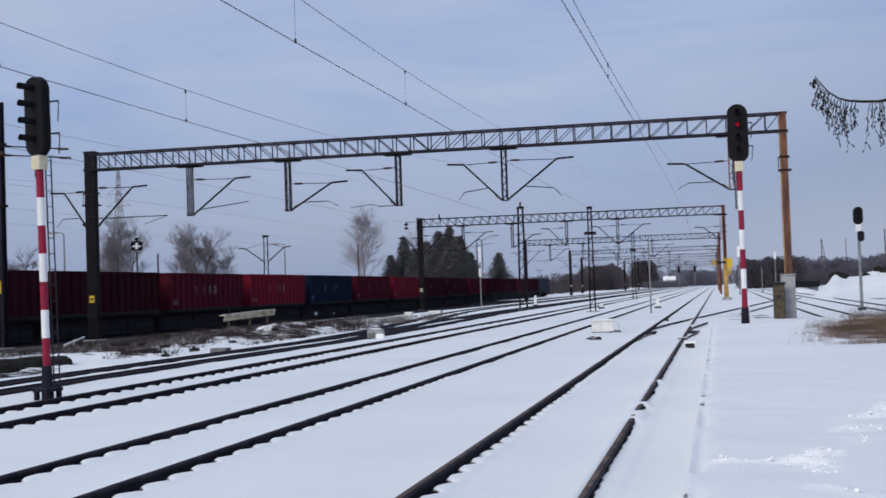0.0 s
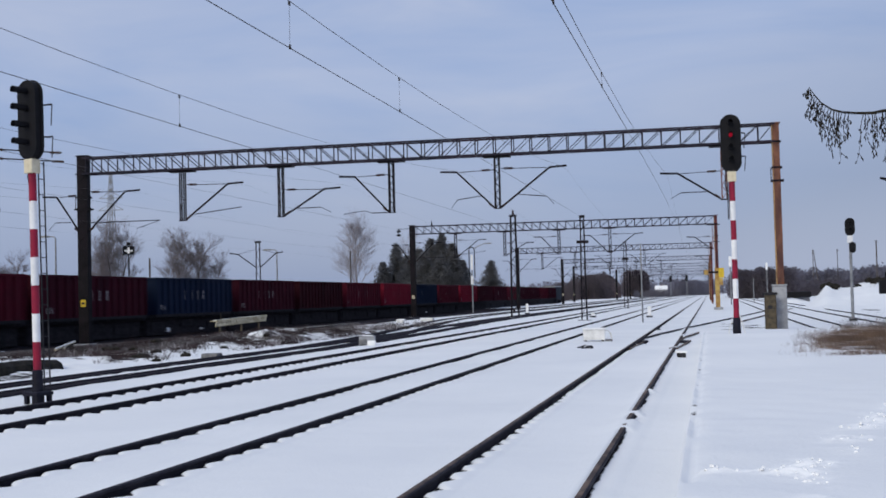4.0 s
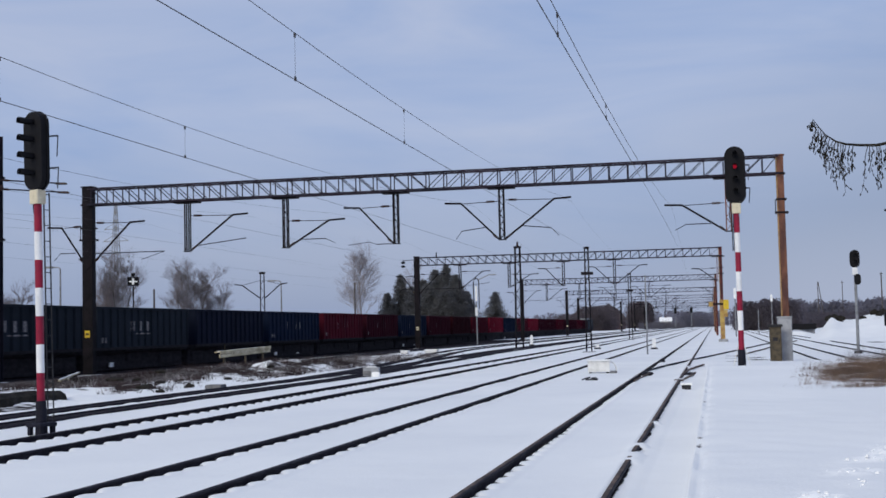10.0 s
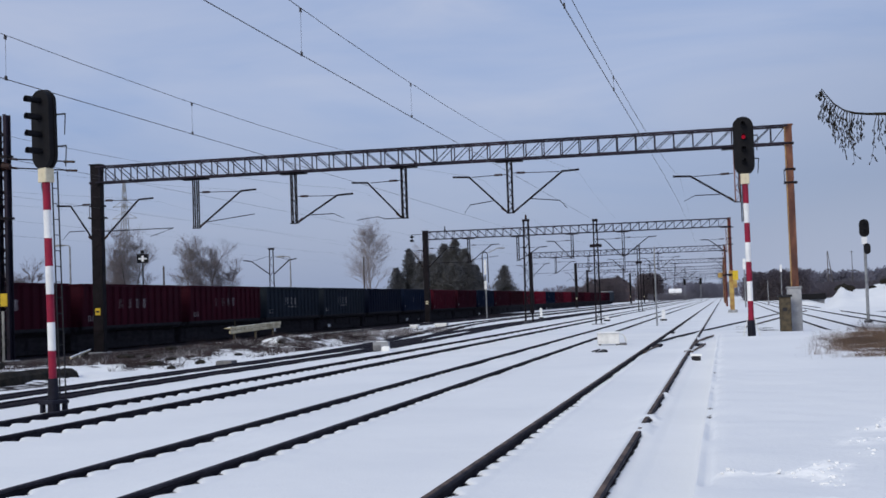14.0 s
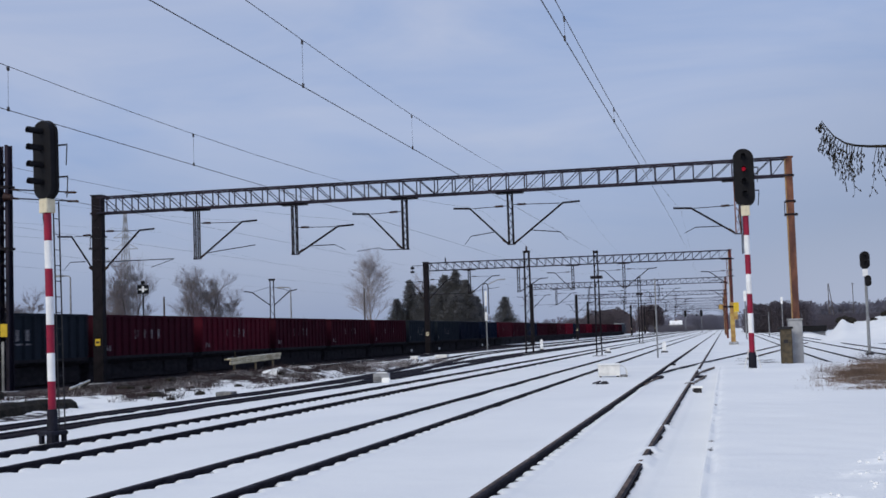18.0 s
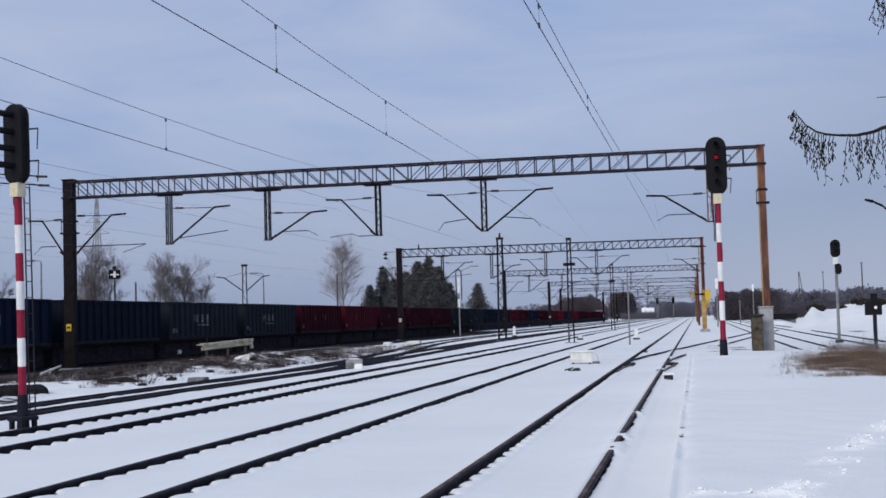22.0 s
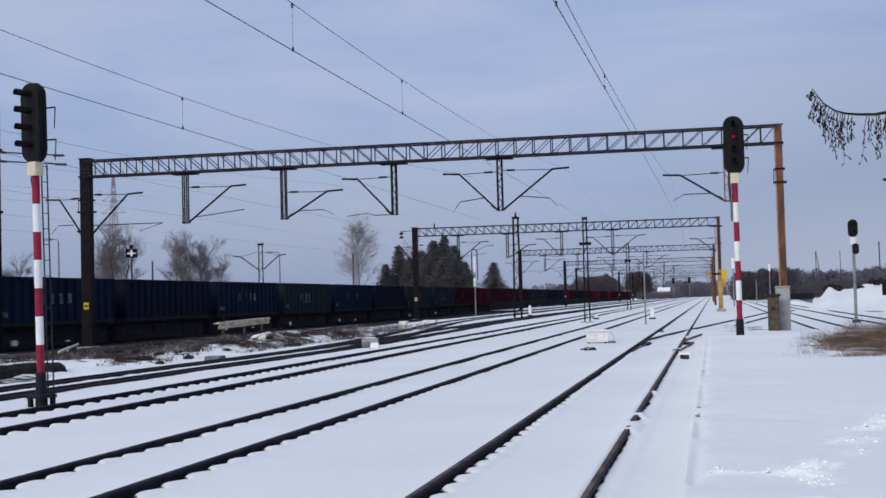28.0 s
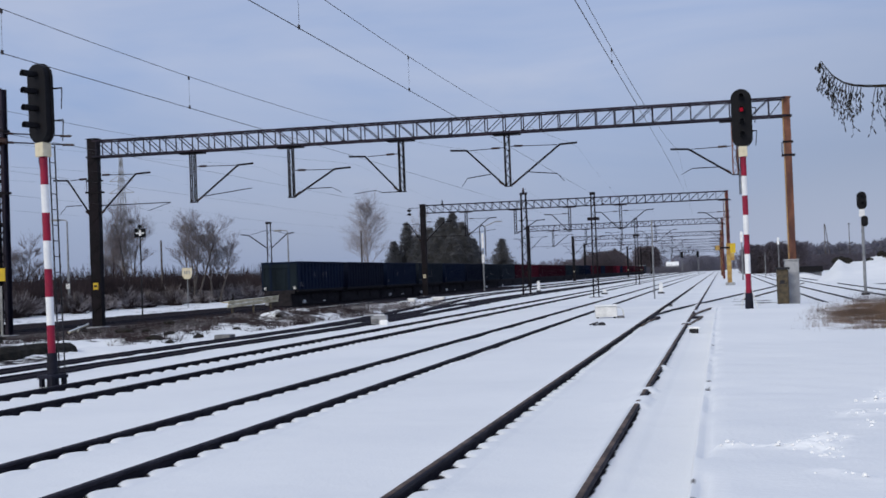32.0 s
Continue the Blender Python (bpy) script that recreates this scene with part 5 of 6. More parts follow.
def cross_sign():
    t = thing("railway_sign", "black square railway sign with a white cross on a post", "sign", at=pose(-37.5, 79.0, -0.1))
    part("post", Geo().tube((0, 0, 0), (0, 0, 6.0), 0.05, n=8), M_DARKGREY, t)
    b = part("board", Geo().box(-0.37, 0.37, -0.06, -0.02, 5.15, 5.75, 0.02), M_BLACK, t, at=pose(0, 0, 0, 0, 0, 20))
    part("crosspiece", Geo().box(-0.27, 0.27, -0.08, -0.062, 5.39, 5.48), M_WHITE, b, "white cross")
    part("upright", Geo().box(-0.07, 0.07, -0.085, -0.064, 5.25, 5.65), M_WHITE, b, "white cross")
    part("finial", Geo().box(-0.12, 0.12, -0.05, 0.05, 5.78, 6.0, 0.02), M_BLACK, t)


cross_sign()
t_ = thing("trackside_sign", "square cream trackside sign on a thin post", "sign", at=pose(-45.0, 103.8, -0.1))
part("post", Geo().tube((0, 0, 0), (0, 0, 2.9), 0.05, n=8), M_GREYSTEEL, t_)
b_ = part("board", Geo().plate([(-0.45, 2.75), (-0.25, 2.45), (0.25, 2.45), (0.45, 2.75), (0.45, 3.4), (-0.45, 3.4)], -0.06, -0.03), M_CREAM, t_)
for x_ in (-0.22, 0.0, 0.22):
    part("lettering", Geo().box(x_ - 0.07, x_ + 0.07, -0.068, -0.061, 2.88, 3.16), M_GREYSTEEL, b_, "faint grey bar of lettering")


def street_lamp(x, y, h, s):
    t = thing("yard_lamp", "grey steel yard lamp with a bent arm", "street lamp", "yard lamps", at=pose(x, y, -0.1))
    part("pole", Geo().tube((0, 0, 0), (0, 0, h), 0.11, 0.06, n=8), M_GREYSTEEL, t)
    part("arm", Geo().chain([(0, 0, h), (s * 0.15, 0, h + 0.15), (s * 0.7, 0, h + 0.2)], 0.05), M_GREYSTEEL, t)
    part("lamp_head", Geo().box(min(s * 0.6, s * 1.3), max(s * 0.6, s * 1.3), -0.16, 0.16, h + 0.1, h + 0.26, 0.03), M_GREYSTEEL, t)
    return t


l_ = street_lamp(-50.0, 92.4, 7.2, -1)
part("number_plate", Geo().box(-0.16, 0.16, -0.16, -0.13, 1.95, 2.35), M_WHITE, l_, "small white plate")
street_lamp(-40.0, 116.0, 6.6, -1)
single_pole(-57.0, 125.0, 6.6, "old wooden pole behind the train", 0.12, M_BARK)
single_pole(-52.0, 184.0, 9.0, "old wooden pole near the birch", 0.14, M_BARK)
single_pole(-45.0, 80.5, 2.8, "thin grey marker post", 0.05, None, [("tip", Geo().tube((0, 0, 2.5), (0, 0, 2.95), 0.09, n=8), M_WHITE)])


def yellow_cabinet():
    t = thing("yellow_equipment_box", "yellow equipment boxes clamped round a maroon gantry column", "equipment box", at=pose(0.78, 126.0, 0))
    part("sleeve", Geo().box(-0.24, 0.19, -0.25, 0.25, 0.05, 3.95, 0.02), M_YELLOWRUST, t, "pale yellow cladding of the column's foot")
    part("box", Geo().box(0.12, 0.62, -0.55, -0.26, 3.0, 3.92, 0.03), M_YELLOW, t)
    part("lower_box", Geo().box(0.14, 0.50, -0.50, -0.26, 2.3, 2.98, 0.03), M_YELLOWRUST, t)
    part("left_box", Geo().box(-1.25, -0.85, -0.45, -0.15, 3.3, 3.78, 0.03), M_YELLOWRUST, t)
    part("crossarm", Geo().box(-1.3, 0.1, -0.32, -0.26, 3.45, 3.62), M_STEEL, t)
    part("footing", Geo().box(-0.45, 0.45, -0.6, 0.6, -0.3, 0.2, 0.06), M_CONCRETE, t)


yellow_cabinet()


def backed_sign():
    t = thing("shunting_signal", "black boxed shunting signal with a small white lamp on a post", "railway signal", at=pose(6.62, 51.0, -0.08))
    part("post", Geo().tube((0, 0, -0.2), (0, 0, 1.6), 0.075, n=8), M_FOOT, t)
    part("box", Geo().box(-0.34, 0.26, -0.14, 0.14, 1.52, 2.04, 0.03), M_BLACK, t)
    part("top_box", Geo().box(-0.12, 0.12, -0.10, 0.10, 2.04, 2.34, 0.02), M_BLACK, t)
    part("lamp", Geo().tube((0.03, -0.142, 1.80), (0.03, -0.150, 1.80), 0.06, n=10), M_WHITE, t, "small white lamp face")


backed_sign()


def siding_mast():
    t = thing("catenary_mast", "rusty steel mast with an ochre edge and a bent top arm", "mast", at=pose(8.62, 58.0, 0))
    c = column(t, 0, M_STEEL, "", 0.40, 8.6)
    part("lit_edge_strip", Geo().box(-0.25, -0.202, -0.2, 0.2, 0, 8.5), M_OCHRE_EDGE, c, "pale ochre strip for the column's lit edge")
    part("arm", Geo().tube((-0.2, 0, 5.75), (-0.55, 0, 6.1), 0.04, n=6).tube((-0.55, 0, 6.1), (-1.0, 0, 6.33), 0.05, n=6), M_STEEL, t)
    part("arm_end", Geo().tube((-0.95, 0, 6.31), (-1.28, 0, 6.40), 0.07, 0.05, n=8), M_STEEL, t)


siding_mast()
t_ = thing("loading_platform", "low dark loading platform beyond the sidings", "platform", at=pose(11.4, 180, 0))
part("deck", Geo().box(-1.7, 1.75, -3, 3, 0.62, 1.38, 0.05), M_BLACK, t_)
part("footing", Geo().box(-1.5, 1.6, -2.5, 2.5, -0.2, 0.62), M_CONCRETE, t_)
g_ = Geo()
for i_ in range(17):
    f_ = i_ / 16
    z_ = 0.74 * math.sin(math.pi * min(1, max(0, 0.5 + 0.5 * math.sin(math.pi * (f_ - 0.5)))) ** 0.5) if 0 < i_ < 16 else 0.0
    g_.v += [(-2.6 + 5.4 * f_, -6.4 - 0.5 * math.sin(i_ * 1.7), -0.16), (-2.6 + 5.4 * f_, -4.6, z_ * 0.62 - 0.12), (-2.6 + 5.4 * f_, -3.05, z_ - 0.1), (-2.6 + 5.4 * f_, -3.0, -0.16)]
g_.f += [(4 * i_ + j_, 4 * i_ + 4 + j_, 4 * i_ + 5 + j_, 4 * i_ + 1 + j_) for i_ in range(16) for j_ in range(3)]
single("snow_drift", g_, M_SNOW, "drift of snow against a loading platform", "snow", at=pose(11.4, 180, 0), smooth=True)


# ---- trees ----
def grow(g, r, p, d, length, rad, level, spread, droop, twigs):
    """A limb of two bends, then its children."""
    if level == 0:
        d = (d + Vector((r.gauss(0, 0.12), r.gauss(0, 0.12), r.gauss(0, 0.08) + droop))).normalized()
        g.tube(p, p + d * length, max(rad, 0.0075), 0.005, 3, False)
        return
    pts = [p]
    q = p
    for _ in range(3):
        d = (d + Vector((r.gauss(0, 0.10), r.gauss(0, 0.10), r.gauss(0, 0.05) + droop))).normalized()
        q = q + d * (length / 3)
        pts.append(q)
    sides = 6 if level > 3 else 4 if level > 2 else 3
    for i in range(3):
        k0, k1 = 1 - 0.15 * i, 1 - 0.15 * (i + 1)
        g.tube(pts[i], pts[i + 1], max(rad * k0, 0.009), max(rad * k1, 0.008), sides, False)
    n = twigs
    for i in range(n):
        f = r.uniform(0.35, 1.0)
        b = pts[0].lerp(pts[3], f) if f < 0.5 else pts[1].lerp(pts[3], (f - 0.35) / 0.65)
        a = r.uniform(0, 6.283)
        side = Vector((math.cos(a), math.sin(a), r.uniform(-0.1, 0.6))).normalized()
        nd = (d * (1 - spread) + side * spread).normalized()
        grow(g, r, b, nd, length * r.uniform(0.58, 0.85), rad * r.uniform(0.34, 0.50), level - 1, spread, droop, twigs)


def bare_tree(x, y, h, seed, mat=None, spread=0.45, stems=1, rad=0.16, label="leafless deciduous tree with fine branching crown", rise=0.9, droop=0.04):
    r = random.Random(seed)
    t = thing("bare_tree", label, "tree", "bare trees", at=pose(x, y, -0.2))
    tr, cr = Geo(), Geo()
    for s in range(stems):
        base = Vector((r.uniform(-0.5, 0.5) * (stems > 1), r.uniform(-0.5, 0.5) * (stems > 1), 0))
        lean = Vector((r.gauss(0, 0.22), r.gauss(0, 0.18), 1)).normalized() if stems > 1 else Vector((0, 0, 1))
        p = base
        for i in range(6):
            q = p + (lean + Vector((r.gauss(0, 0.05), r.gauss(0, 0.05), 0))) * (h * 0.13)
            tr.tube(p, q, rad * (1 - 0.13 * i), rad * (1 - 0.13 * (i + 1)), 8, False)
            p = q
            if i >= 2 or (stems == 1 and i == 1):
                for _ in range(5 if stems == 1 else 2):
                    a = r.uniform(0, 6.283)
                    side = Vector((math.cos(a), math.sin(a), rise)).normalized()
                    grow(cr, r, p, side, h * r.uniform(0.16, 0.26) * (1.15 - 0.1 * i), rad * 0.42 * (1 - 0.1 * i), 3, spread, droop, 5)
        grow(cr, r, p, lean, h * 0.2, rad * 0.3, 3, spread, 0.02, 5)
    part("trunk", tr, mat or M_BARK, t)
    part("crown", cr, M_BIRCHTWIG if mat else M_TWIG, t, "bare grey twigs" if mat else "bare brown twigs", kind="stuff")
    return t


def conifer(x, y, h, w, seed):
    r = random.Random(seed)
    t = thing("conifer", "dark green conifer with dense drooping boughs", "tree", "conifers", at=pose(x, y, -0.2))
    part("trunk", Geo().tube((0, 0, 0), (0, 0, h * 0.97), 0.16, 0.03, n=7), M_BARK, t)
    g = Geo()
    z = 0.6
    while z < h:
        k = (1 - z / h) ** 0.72
        for _ in range(24):
            a = r.uniform(0, 6.283)
            L = w * 1.5 * k * r.uniform(0.5, 1.15) + 0.12
            d = Vector((math.cos(a), math.sin(a), 0))
            n = max(3, int(L / 0.30))
            for i in range(n):
                f = (i + 1) / n
                c = Vector((0, 0, z)) + d * (L * f) + Vector((0, 0, 0.25 * f - 0.55 * f * f * L * 0.6))
                for _ in range(4):
                    o = Vector((r.gauss(0, 0.14), r.gauss(0, 0.14), r.gauss(0, 0.11)))
                    u = Vector((r.gauss(0, 1), r.gauss(0, 1), r.gauss(0, 0.5))).normalized() * r.uniform(0.13, 0.30)
                    v = Vector((r.gauss(0, 1), r.gauss(0, 1), -0.6)).normalized() * r.uniform(0.09, 0.18)
                    s = len(g.v)
                    g.v += [tuple(c + o - u), tuple(c + o + v), tuple(c + o + u)]
                    g.f.append((s, s + 1, s + 2))
        z += 0.33
    part("crown", g, M_NEEDLE, t, kind="stuff")
    return t


bare_tree(-61.0, 125.0, 9.6, 2, stems=3, spread=0.46, rad=0.14, rise=1.0)
bare_tree(-64.0, 128.0, 8.0, 12, stems=1, spread=0.45)
bare_tree(-53.6, 125.0, 8.3, 3, stems=4, spread=0.42, rad=0.14, rise=1.7)
bare_tree(-51.9, 127.0, 6.6, 4, stems=2, spread=0.42, rise=1.5)
bare_tree(-52.6, 190.0, 13.6, 5, M_BIRCH, 0.42, 1, 0.16, "tall leafless birch with a pale trunk", 2.0, -0.01)
bare_tree(-77.0, 128.0, 7.5, 7, stems=2)
bare_tree(-72.0, 118.0, 6.0, 17, stems=2)
bare_tree(-60.5, 103.0, 6.0, 27, stems=2, rad=0.09)
bare_tree(-66.0, 108.0, 6.4, 28, stems=2, rad=0.09)
bare_tree(-69.5, 113.0, 6.2, 29, stems=2, rad=0.09)
bare_tree(-48.2, 206.0, 10.8, 8, M_BIRCH, 0.36, 1, 0.12, "tall leafless birch with a pale trunk", 0.8, -0.03)
for i_, (x_, y_, h_, w_) in enumerate(((-50.9, 199, 7.6, 2.4), (-49.2, 201, 10.6, 2.2), (-47.2, 200, 8.6, 2.6), (-45.2, 200, 9.8, 3.0), (-43.4, 201, 11.4, 3.2), (-41.6, 201, 11.9, 3.3), (-39.8, 200, 10.2, 3.2), (-38.2, 200, 7.6, 2.6), (-37.0, 220, 8.0, 2.6), (-43.4, 196, 9.0, 3.2), (-40.6, 195, 8.4, 3.2), (-46.0, 197, 8.0, 2.8), (-38.9, 197, 8.6, 2.4))):
    conifer(x_, y_, h_, w_, 20 + i_)


def scrub(name, n, region, hgt, mat, label, seed, thick=0.03, gate=0.0):
    """Upright thin twigs, thickly set."""
    r = random.Random(seed)
    g = Geo()
    done = 0
    while done < n:
        x, y = region(r)
        if gate and nz3(x, y, gate, 21) < r.uniform(-0.15, 0.25):
            continue
        done += 1
        h = hgt * r.uniform(0.45, 1.0) * (0.8 + 0.45 * nz3(x, y, 0.12, 13))
        p = Vector((x, y, -0.1))
        d = Vector((r.gauss(0, 0.28), r.gauss(0, 0.28), 1)).normalized()
        q = p + d * h * 0.6
        g.tube(p, q, thick, thick * 0.7, 3, False)
        for _ in range(3):
            e = (d + Vector((r.gauss(0, 0.5), r.gauss(0, 0.5), 0.2))).normalized()
            g.tube(p.lerp(q, r.uniform(0.4, 1)), q + e * h * r.uniform(0.2, 0.45), thick * 0.6, thick * 0.3, 3, False)
    return single(name, g, mat, label, "bushes", kind="stuff")


def behind_brush(r):
    y = r.uniform(50, 190)
    return -49.4 - 0.116 * (y - 81) - 15 * r.random() ** 1.3, y


scrub("thicket", 8500, behind_brush, 4.9, M_SCRUB, "dark leafless thicket along the far edge of the yard", 31, 0.045)
def frosted_bushes():
    """Low rounded bushes of dark stems with frosted tips, in front of the thicket."""
    r = random.Random(32)
    kinds = []
    for k in range(4):
        t = thing("bush", "low frosted leafless bush beside the line", "bush", "frosted bushes along the line")
        dark, pale = Geo(), Geo()
        for _ in range(150):
            a, e = r.uniform(0, 6.283), math.asin(r.uniform(0.15, 1.0))
            R = r.uniform(0.7, 1.15) * (1.0 + 0.25 * k % 2)
            p = Vector((r.gauss(0, 0.25), r.gauss(0, 0.25), 0))
            q = Vector((R * 1.15 * math.cos(e) * math.cos(a), R * 1.15 * math.cos(e) * math.sin(a), 0.15 + R * 1.15 * math.sin(e)))
            dark.tube(p, p.lerp(q, 0.7), 0.02, 0.013, 3, False)
            for _ in range(3):
                o = Vector((r.gauss(0, 0.14), r.gauss(0, 0.14), r.gauss(0.03, 0.10)))
                pale.tube(p.lerp(q, r.uniform(0.55, 0.8)), q + o, 0.015, 0.022, 3, False)
        part("stems", dark, M_SCRUB, t, kind="stuff")
        part("frosting", pale, M_HOAR, t, "tips white with frost", kind="stuff")
        kinds.append(t)
    y, i = 54.0, 0
    while y < 150:
        x = -47.6 - 0.116 * (y - 81) + r.gauss(0, 0.9)
        m = pose(x, y, snow_height(x, y) - 0.05, 0, 0, r.uniform(0, 360))
        if i < 4:
            kinds[i].matrix_basis = m
        else:
            copy_thing(kinds[r.randrange(4)], m)
        y += r.uniform(1.6, 5.0)
        i += 1


frosted_bushes()
scrub("far_thicket", 2600, lambda r: (r.uniform(-75, -40), r.uniform(210, 420)), 4.6, M_GROVE, "leafless bushes along the distant line", 33, 0.07)


def far_woods(name, n, region, h, mat, label, seed, thick):
    r = random.Random(seed)
    g = Geo()
    for _ in range(n):
        x, y = region(r)
        hh = h * r.uniform(0.82, 1.04) * (0.9 + 0.3 * nz3(x, y, 0.02, 5))
        g.tube((x, y, -0.3), (x, y, hh * 0.75), thick, thick * 0.5, 3, False)
        for _ in range(100 if y > 800 else 600):
            z = hh * r.uniform(0.0, 1.0)
            k = hh * 0.30 * math.sqrt(max(0.02, 1 - (1.7 * z / hh - 0.72) ** 2)) * math.sqrt(r.random())
            a = r.uniform(0, 6.283)
            c = Vector((x + k * math.cos(a), y + k * math.sin(a), z))
            s = len(g.v)
            m = hh * (0.045 if y > 800 else 0.020)
            g.v += [tuple(c + Vector((r.gauss(0, m), r.gauss(0, m), r.gauss(0, m)))) for _ in range(3)]
            g.f.append((s, s + 1, s + 2))
    return single(name, g, mat, label, "woods", kind="stuff")


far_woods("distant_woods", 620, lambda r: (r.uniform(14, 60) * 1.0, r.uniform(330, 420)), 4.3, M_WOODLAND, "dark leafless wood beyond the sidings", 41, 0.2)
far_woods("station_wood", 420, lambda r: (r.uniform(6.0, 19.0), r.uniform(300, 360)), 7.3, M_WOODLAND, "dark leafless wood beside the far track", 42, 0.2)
far_woods("bank_grove", 60, lambda r: (r.uniform(-58, -47), r.uniform(470, 540)), 8.0, M_GROVE, "clumps of leafless trees beyond the train", 46, 0.2)
far_woods("tall_grove", 75, lambda r: (r.uniform(-51, -38.5), r.uniform(480, 550)), 10.6, M_GROVE, "taller leafless trees beyond the train", 47, 0.2)
far_woods("line_grove", 60, lambda r: (r.uniform(-49.5, -38.0), r.uniform(765, 799)), 15.6, M_GROVE, "leafless grove at the bend of the line", 48, 0.25)
far_woods("yard_end_wood", 130, lambda r: (r.uniform(-19.0, 2.0), r.uniform(705, 790)), 8.6, M_HAZEWOOD, "low wood at the end of the yard, tinted with haze", 49, 0.2)
far_woods("wooded_ridge", 1900, lambda r: (r.uniform(35, 330), r.uniform(880, 1050)), 16.0, M_HAZEWOOD, "long wooded ridge on the horizon", 43, 0.5)
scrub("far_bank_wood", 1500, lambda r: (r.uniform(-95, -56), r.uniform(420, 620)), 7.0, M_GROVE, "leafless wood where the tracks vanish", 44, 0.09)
far_woods("horizon_wood", 900, lambda r: (r.uniform(-900, 60), r.uniform(900, 1150)), 12.0, M_HAZEWOOD, "wood along the horizon, tinted with haze", 45, 0.5)


def pylon(x, y, h, w, label="distant steel lattice power pylon"):
    t = thing("power_pylon", label, "pylon", "power pylons", at=pose(x, y, -0.2))
    k = h / 34.0
    for sx in (-1, 1):
        for sy in (-1, 1):
            part("leg", Geo().tube((sx * w, sy * w, 0), (sx * w * 0.12, sy * w * 0.12, h), 0.16 * k, 0.08 * k, n=4), M_GREYSTEEL, t)
    g = Geo()
    n = 9
    for i in range(n):
        za, zb = h * i / n, h * (i + 1) / n
        wa, wb = w * (1 - 0.88 * i / n), w * (1 - 0.88 * (i + 1) / n)
        for s in (-1, 1):
            g.tube((-wa, s * wa, za), (wb, s * wb, zb), 0.08 * k, n=3).tube((wa, s * wa, za), (-wb, s * wb, zb), 0.08 * k, n=3)
    part("lattice", g, M_GREYSTEEL, t)
    for f, l in ((0.726, 1.9), (0.81, 1.8)):
        part("crossarm", Geo().tube((-w * l, 0, h * f), (w * l, 0, h * f), 0.12 * k, n=4).tube((-w * l, 0, h * f), (0, 0, h * (f + 0.05)), 0.08 * k, n=4).tube((w * l, 0, h * f), (0, 0, h * (f + 0.05)), 0.08 * k, n=4), M_GREYSTEEL, t)


pylon(-147.0, 300.0, 36.0, 1.75)
t_ = thing("line_pole", "wooden A-shaped power line pole beyond the yard", "utility pole", "far line poles", at=pose(32.6, 425.0, -0.2))
for s_ in (0.0, 1.35):
    part("leg", Geo().tube((s_ * 1.4, 0, 0), (0.08 if s_ else -0.08, 0, 14.4), 0.17, 0.11, n=8), M_BARK, t_)
part("tie", Geo().box(0.0, 0.75, -0.06, 0.06, 5.0, 5.2), M_BARK, t_)
for x_, y_, h_, k_ in ((40.0, 425.0, 14.4, 0.13), (51.9, 425.0, 16.8, 0.24), (21.5, 424.0, 11.0, 0.10)):
    t_ = thing("line_pole", "plain wooden power line pole beyond the yard", "utility pole", "far line poles", at=pose(x_, y_, -0.2))
    part("post", Geo().tube((0, 0, 0), (0, 0, h_), k_, k_ * 0.8, n=8), M_BARK, t_)
    part("insulator_arm", Geo().box(-0.5, 0.5, -0.05, 0.05, h_ - 0.5, h_ - 0.38), M_BARK, t_)


def house(x, y, w, d, h, label, wall, roof, roof_label, pitch, turn=0):
    t = thing("house", label, "house", "distant houses", at=pose(x, y, -0.2, 0, 0, turn))
    g = Geo().box(-w / 2, w / 2, -d / 2, d / 2, 0, h)
    n = len(g.v)
    g.v += [(sx * w / 2, sy * d / 2, h) for sx in (-1, 1) for sy in (-1, 1)] + [(-w / 2, 0, h + d * pitch), (w / 2, 0, h + d * pitch)]
    g.f += [(n, n + 1, n + 4), (n + 3, n + 2, n + 5)]
    wl = part("wall", g, wall, t)
    g = Geo()
    for s in (-1, 1):
        i = len(g.v)
        for up in (0.02, 0.24):
            g.v += [(-w / 2 - 0.35, s * (d / 2 + 0.4), h - 0.4 * 2 * pitch + up), (w / 2 + 0.35, s * (d / 2 + 0.4), h - 0.4 * 2 * pitch + up), (w / 2 + 0.35, 0, h + d * pitch + up), (-w / 2 - 0.35, 0, h + d * pitch + up)]
        g.f += [tuple(i + q for q in f) for f in ((0, 1, 2, 3), (7, 6, 5, 4), (0, 4, 5, 1), (1, 5, 6, 2), (2, 6, 7, 3), (3, 7, 4, 0))]
    part("roof", g, roof, t, roof_label)
    part("chimney", Geo().box(-0.3, 0.3, -0.3, 0.3, h + d * pitch - 0.2, h + d * pitch + 0.9), M_BRICK, t)
    for i in range(int(w / 2.4)):
        wx = -w / 2 + 1.2 + i * 2.4
        part("window", Geo().box(wx - 0.5, wx + 0.5, -d / 2 - 0.05, -d / 2 - 0.01, h * 0.4, h * 0.75), M_GLASS, wl)


house(-23.2, 640, 5.4, 5.5, 3.6, "small pale house with a snowy roof in the distance", M_CONCRETE, M_SNOW, "snow-covered pitched roof", 0.3)
house(-43.0, 590, 8, 5.4, 5.4, "red-brown brick house with a brown roof in the distance", M_BRICK, M_ROOF, "brown roof with little snow", 0.62, 80)
scrub("yard_end_bushes", 900, lambda r: (r.uniform(-34, -14), r.uniform(590, 625)), 4.6, M_HAZEWOOD, "low leafless bushes before the distant houses", 50, 0.07)


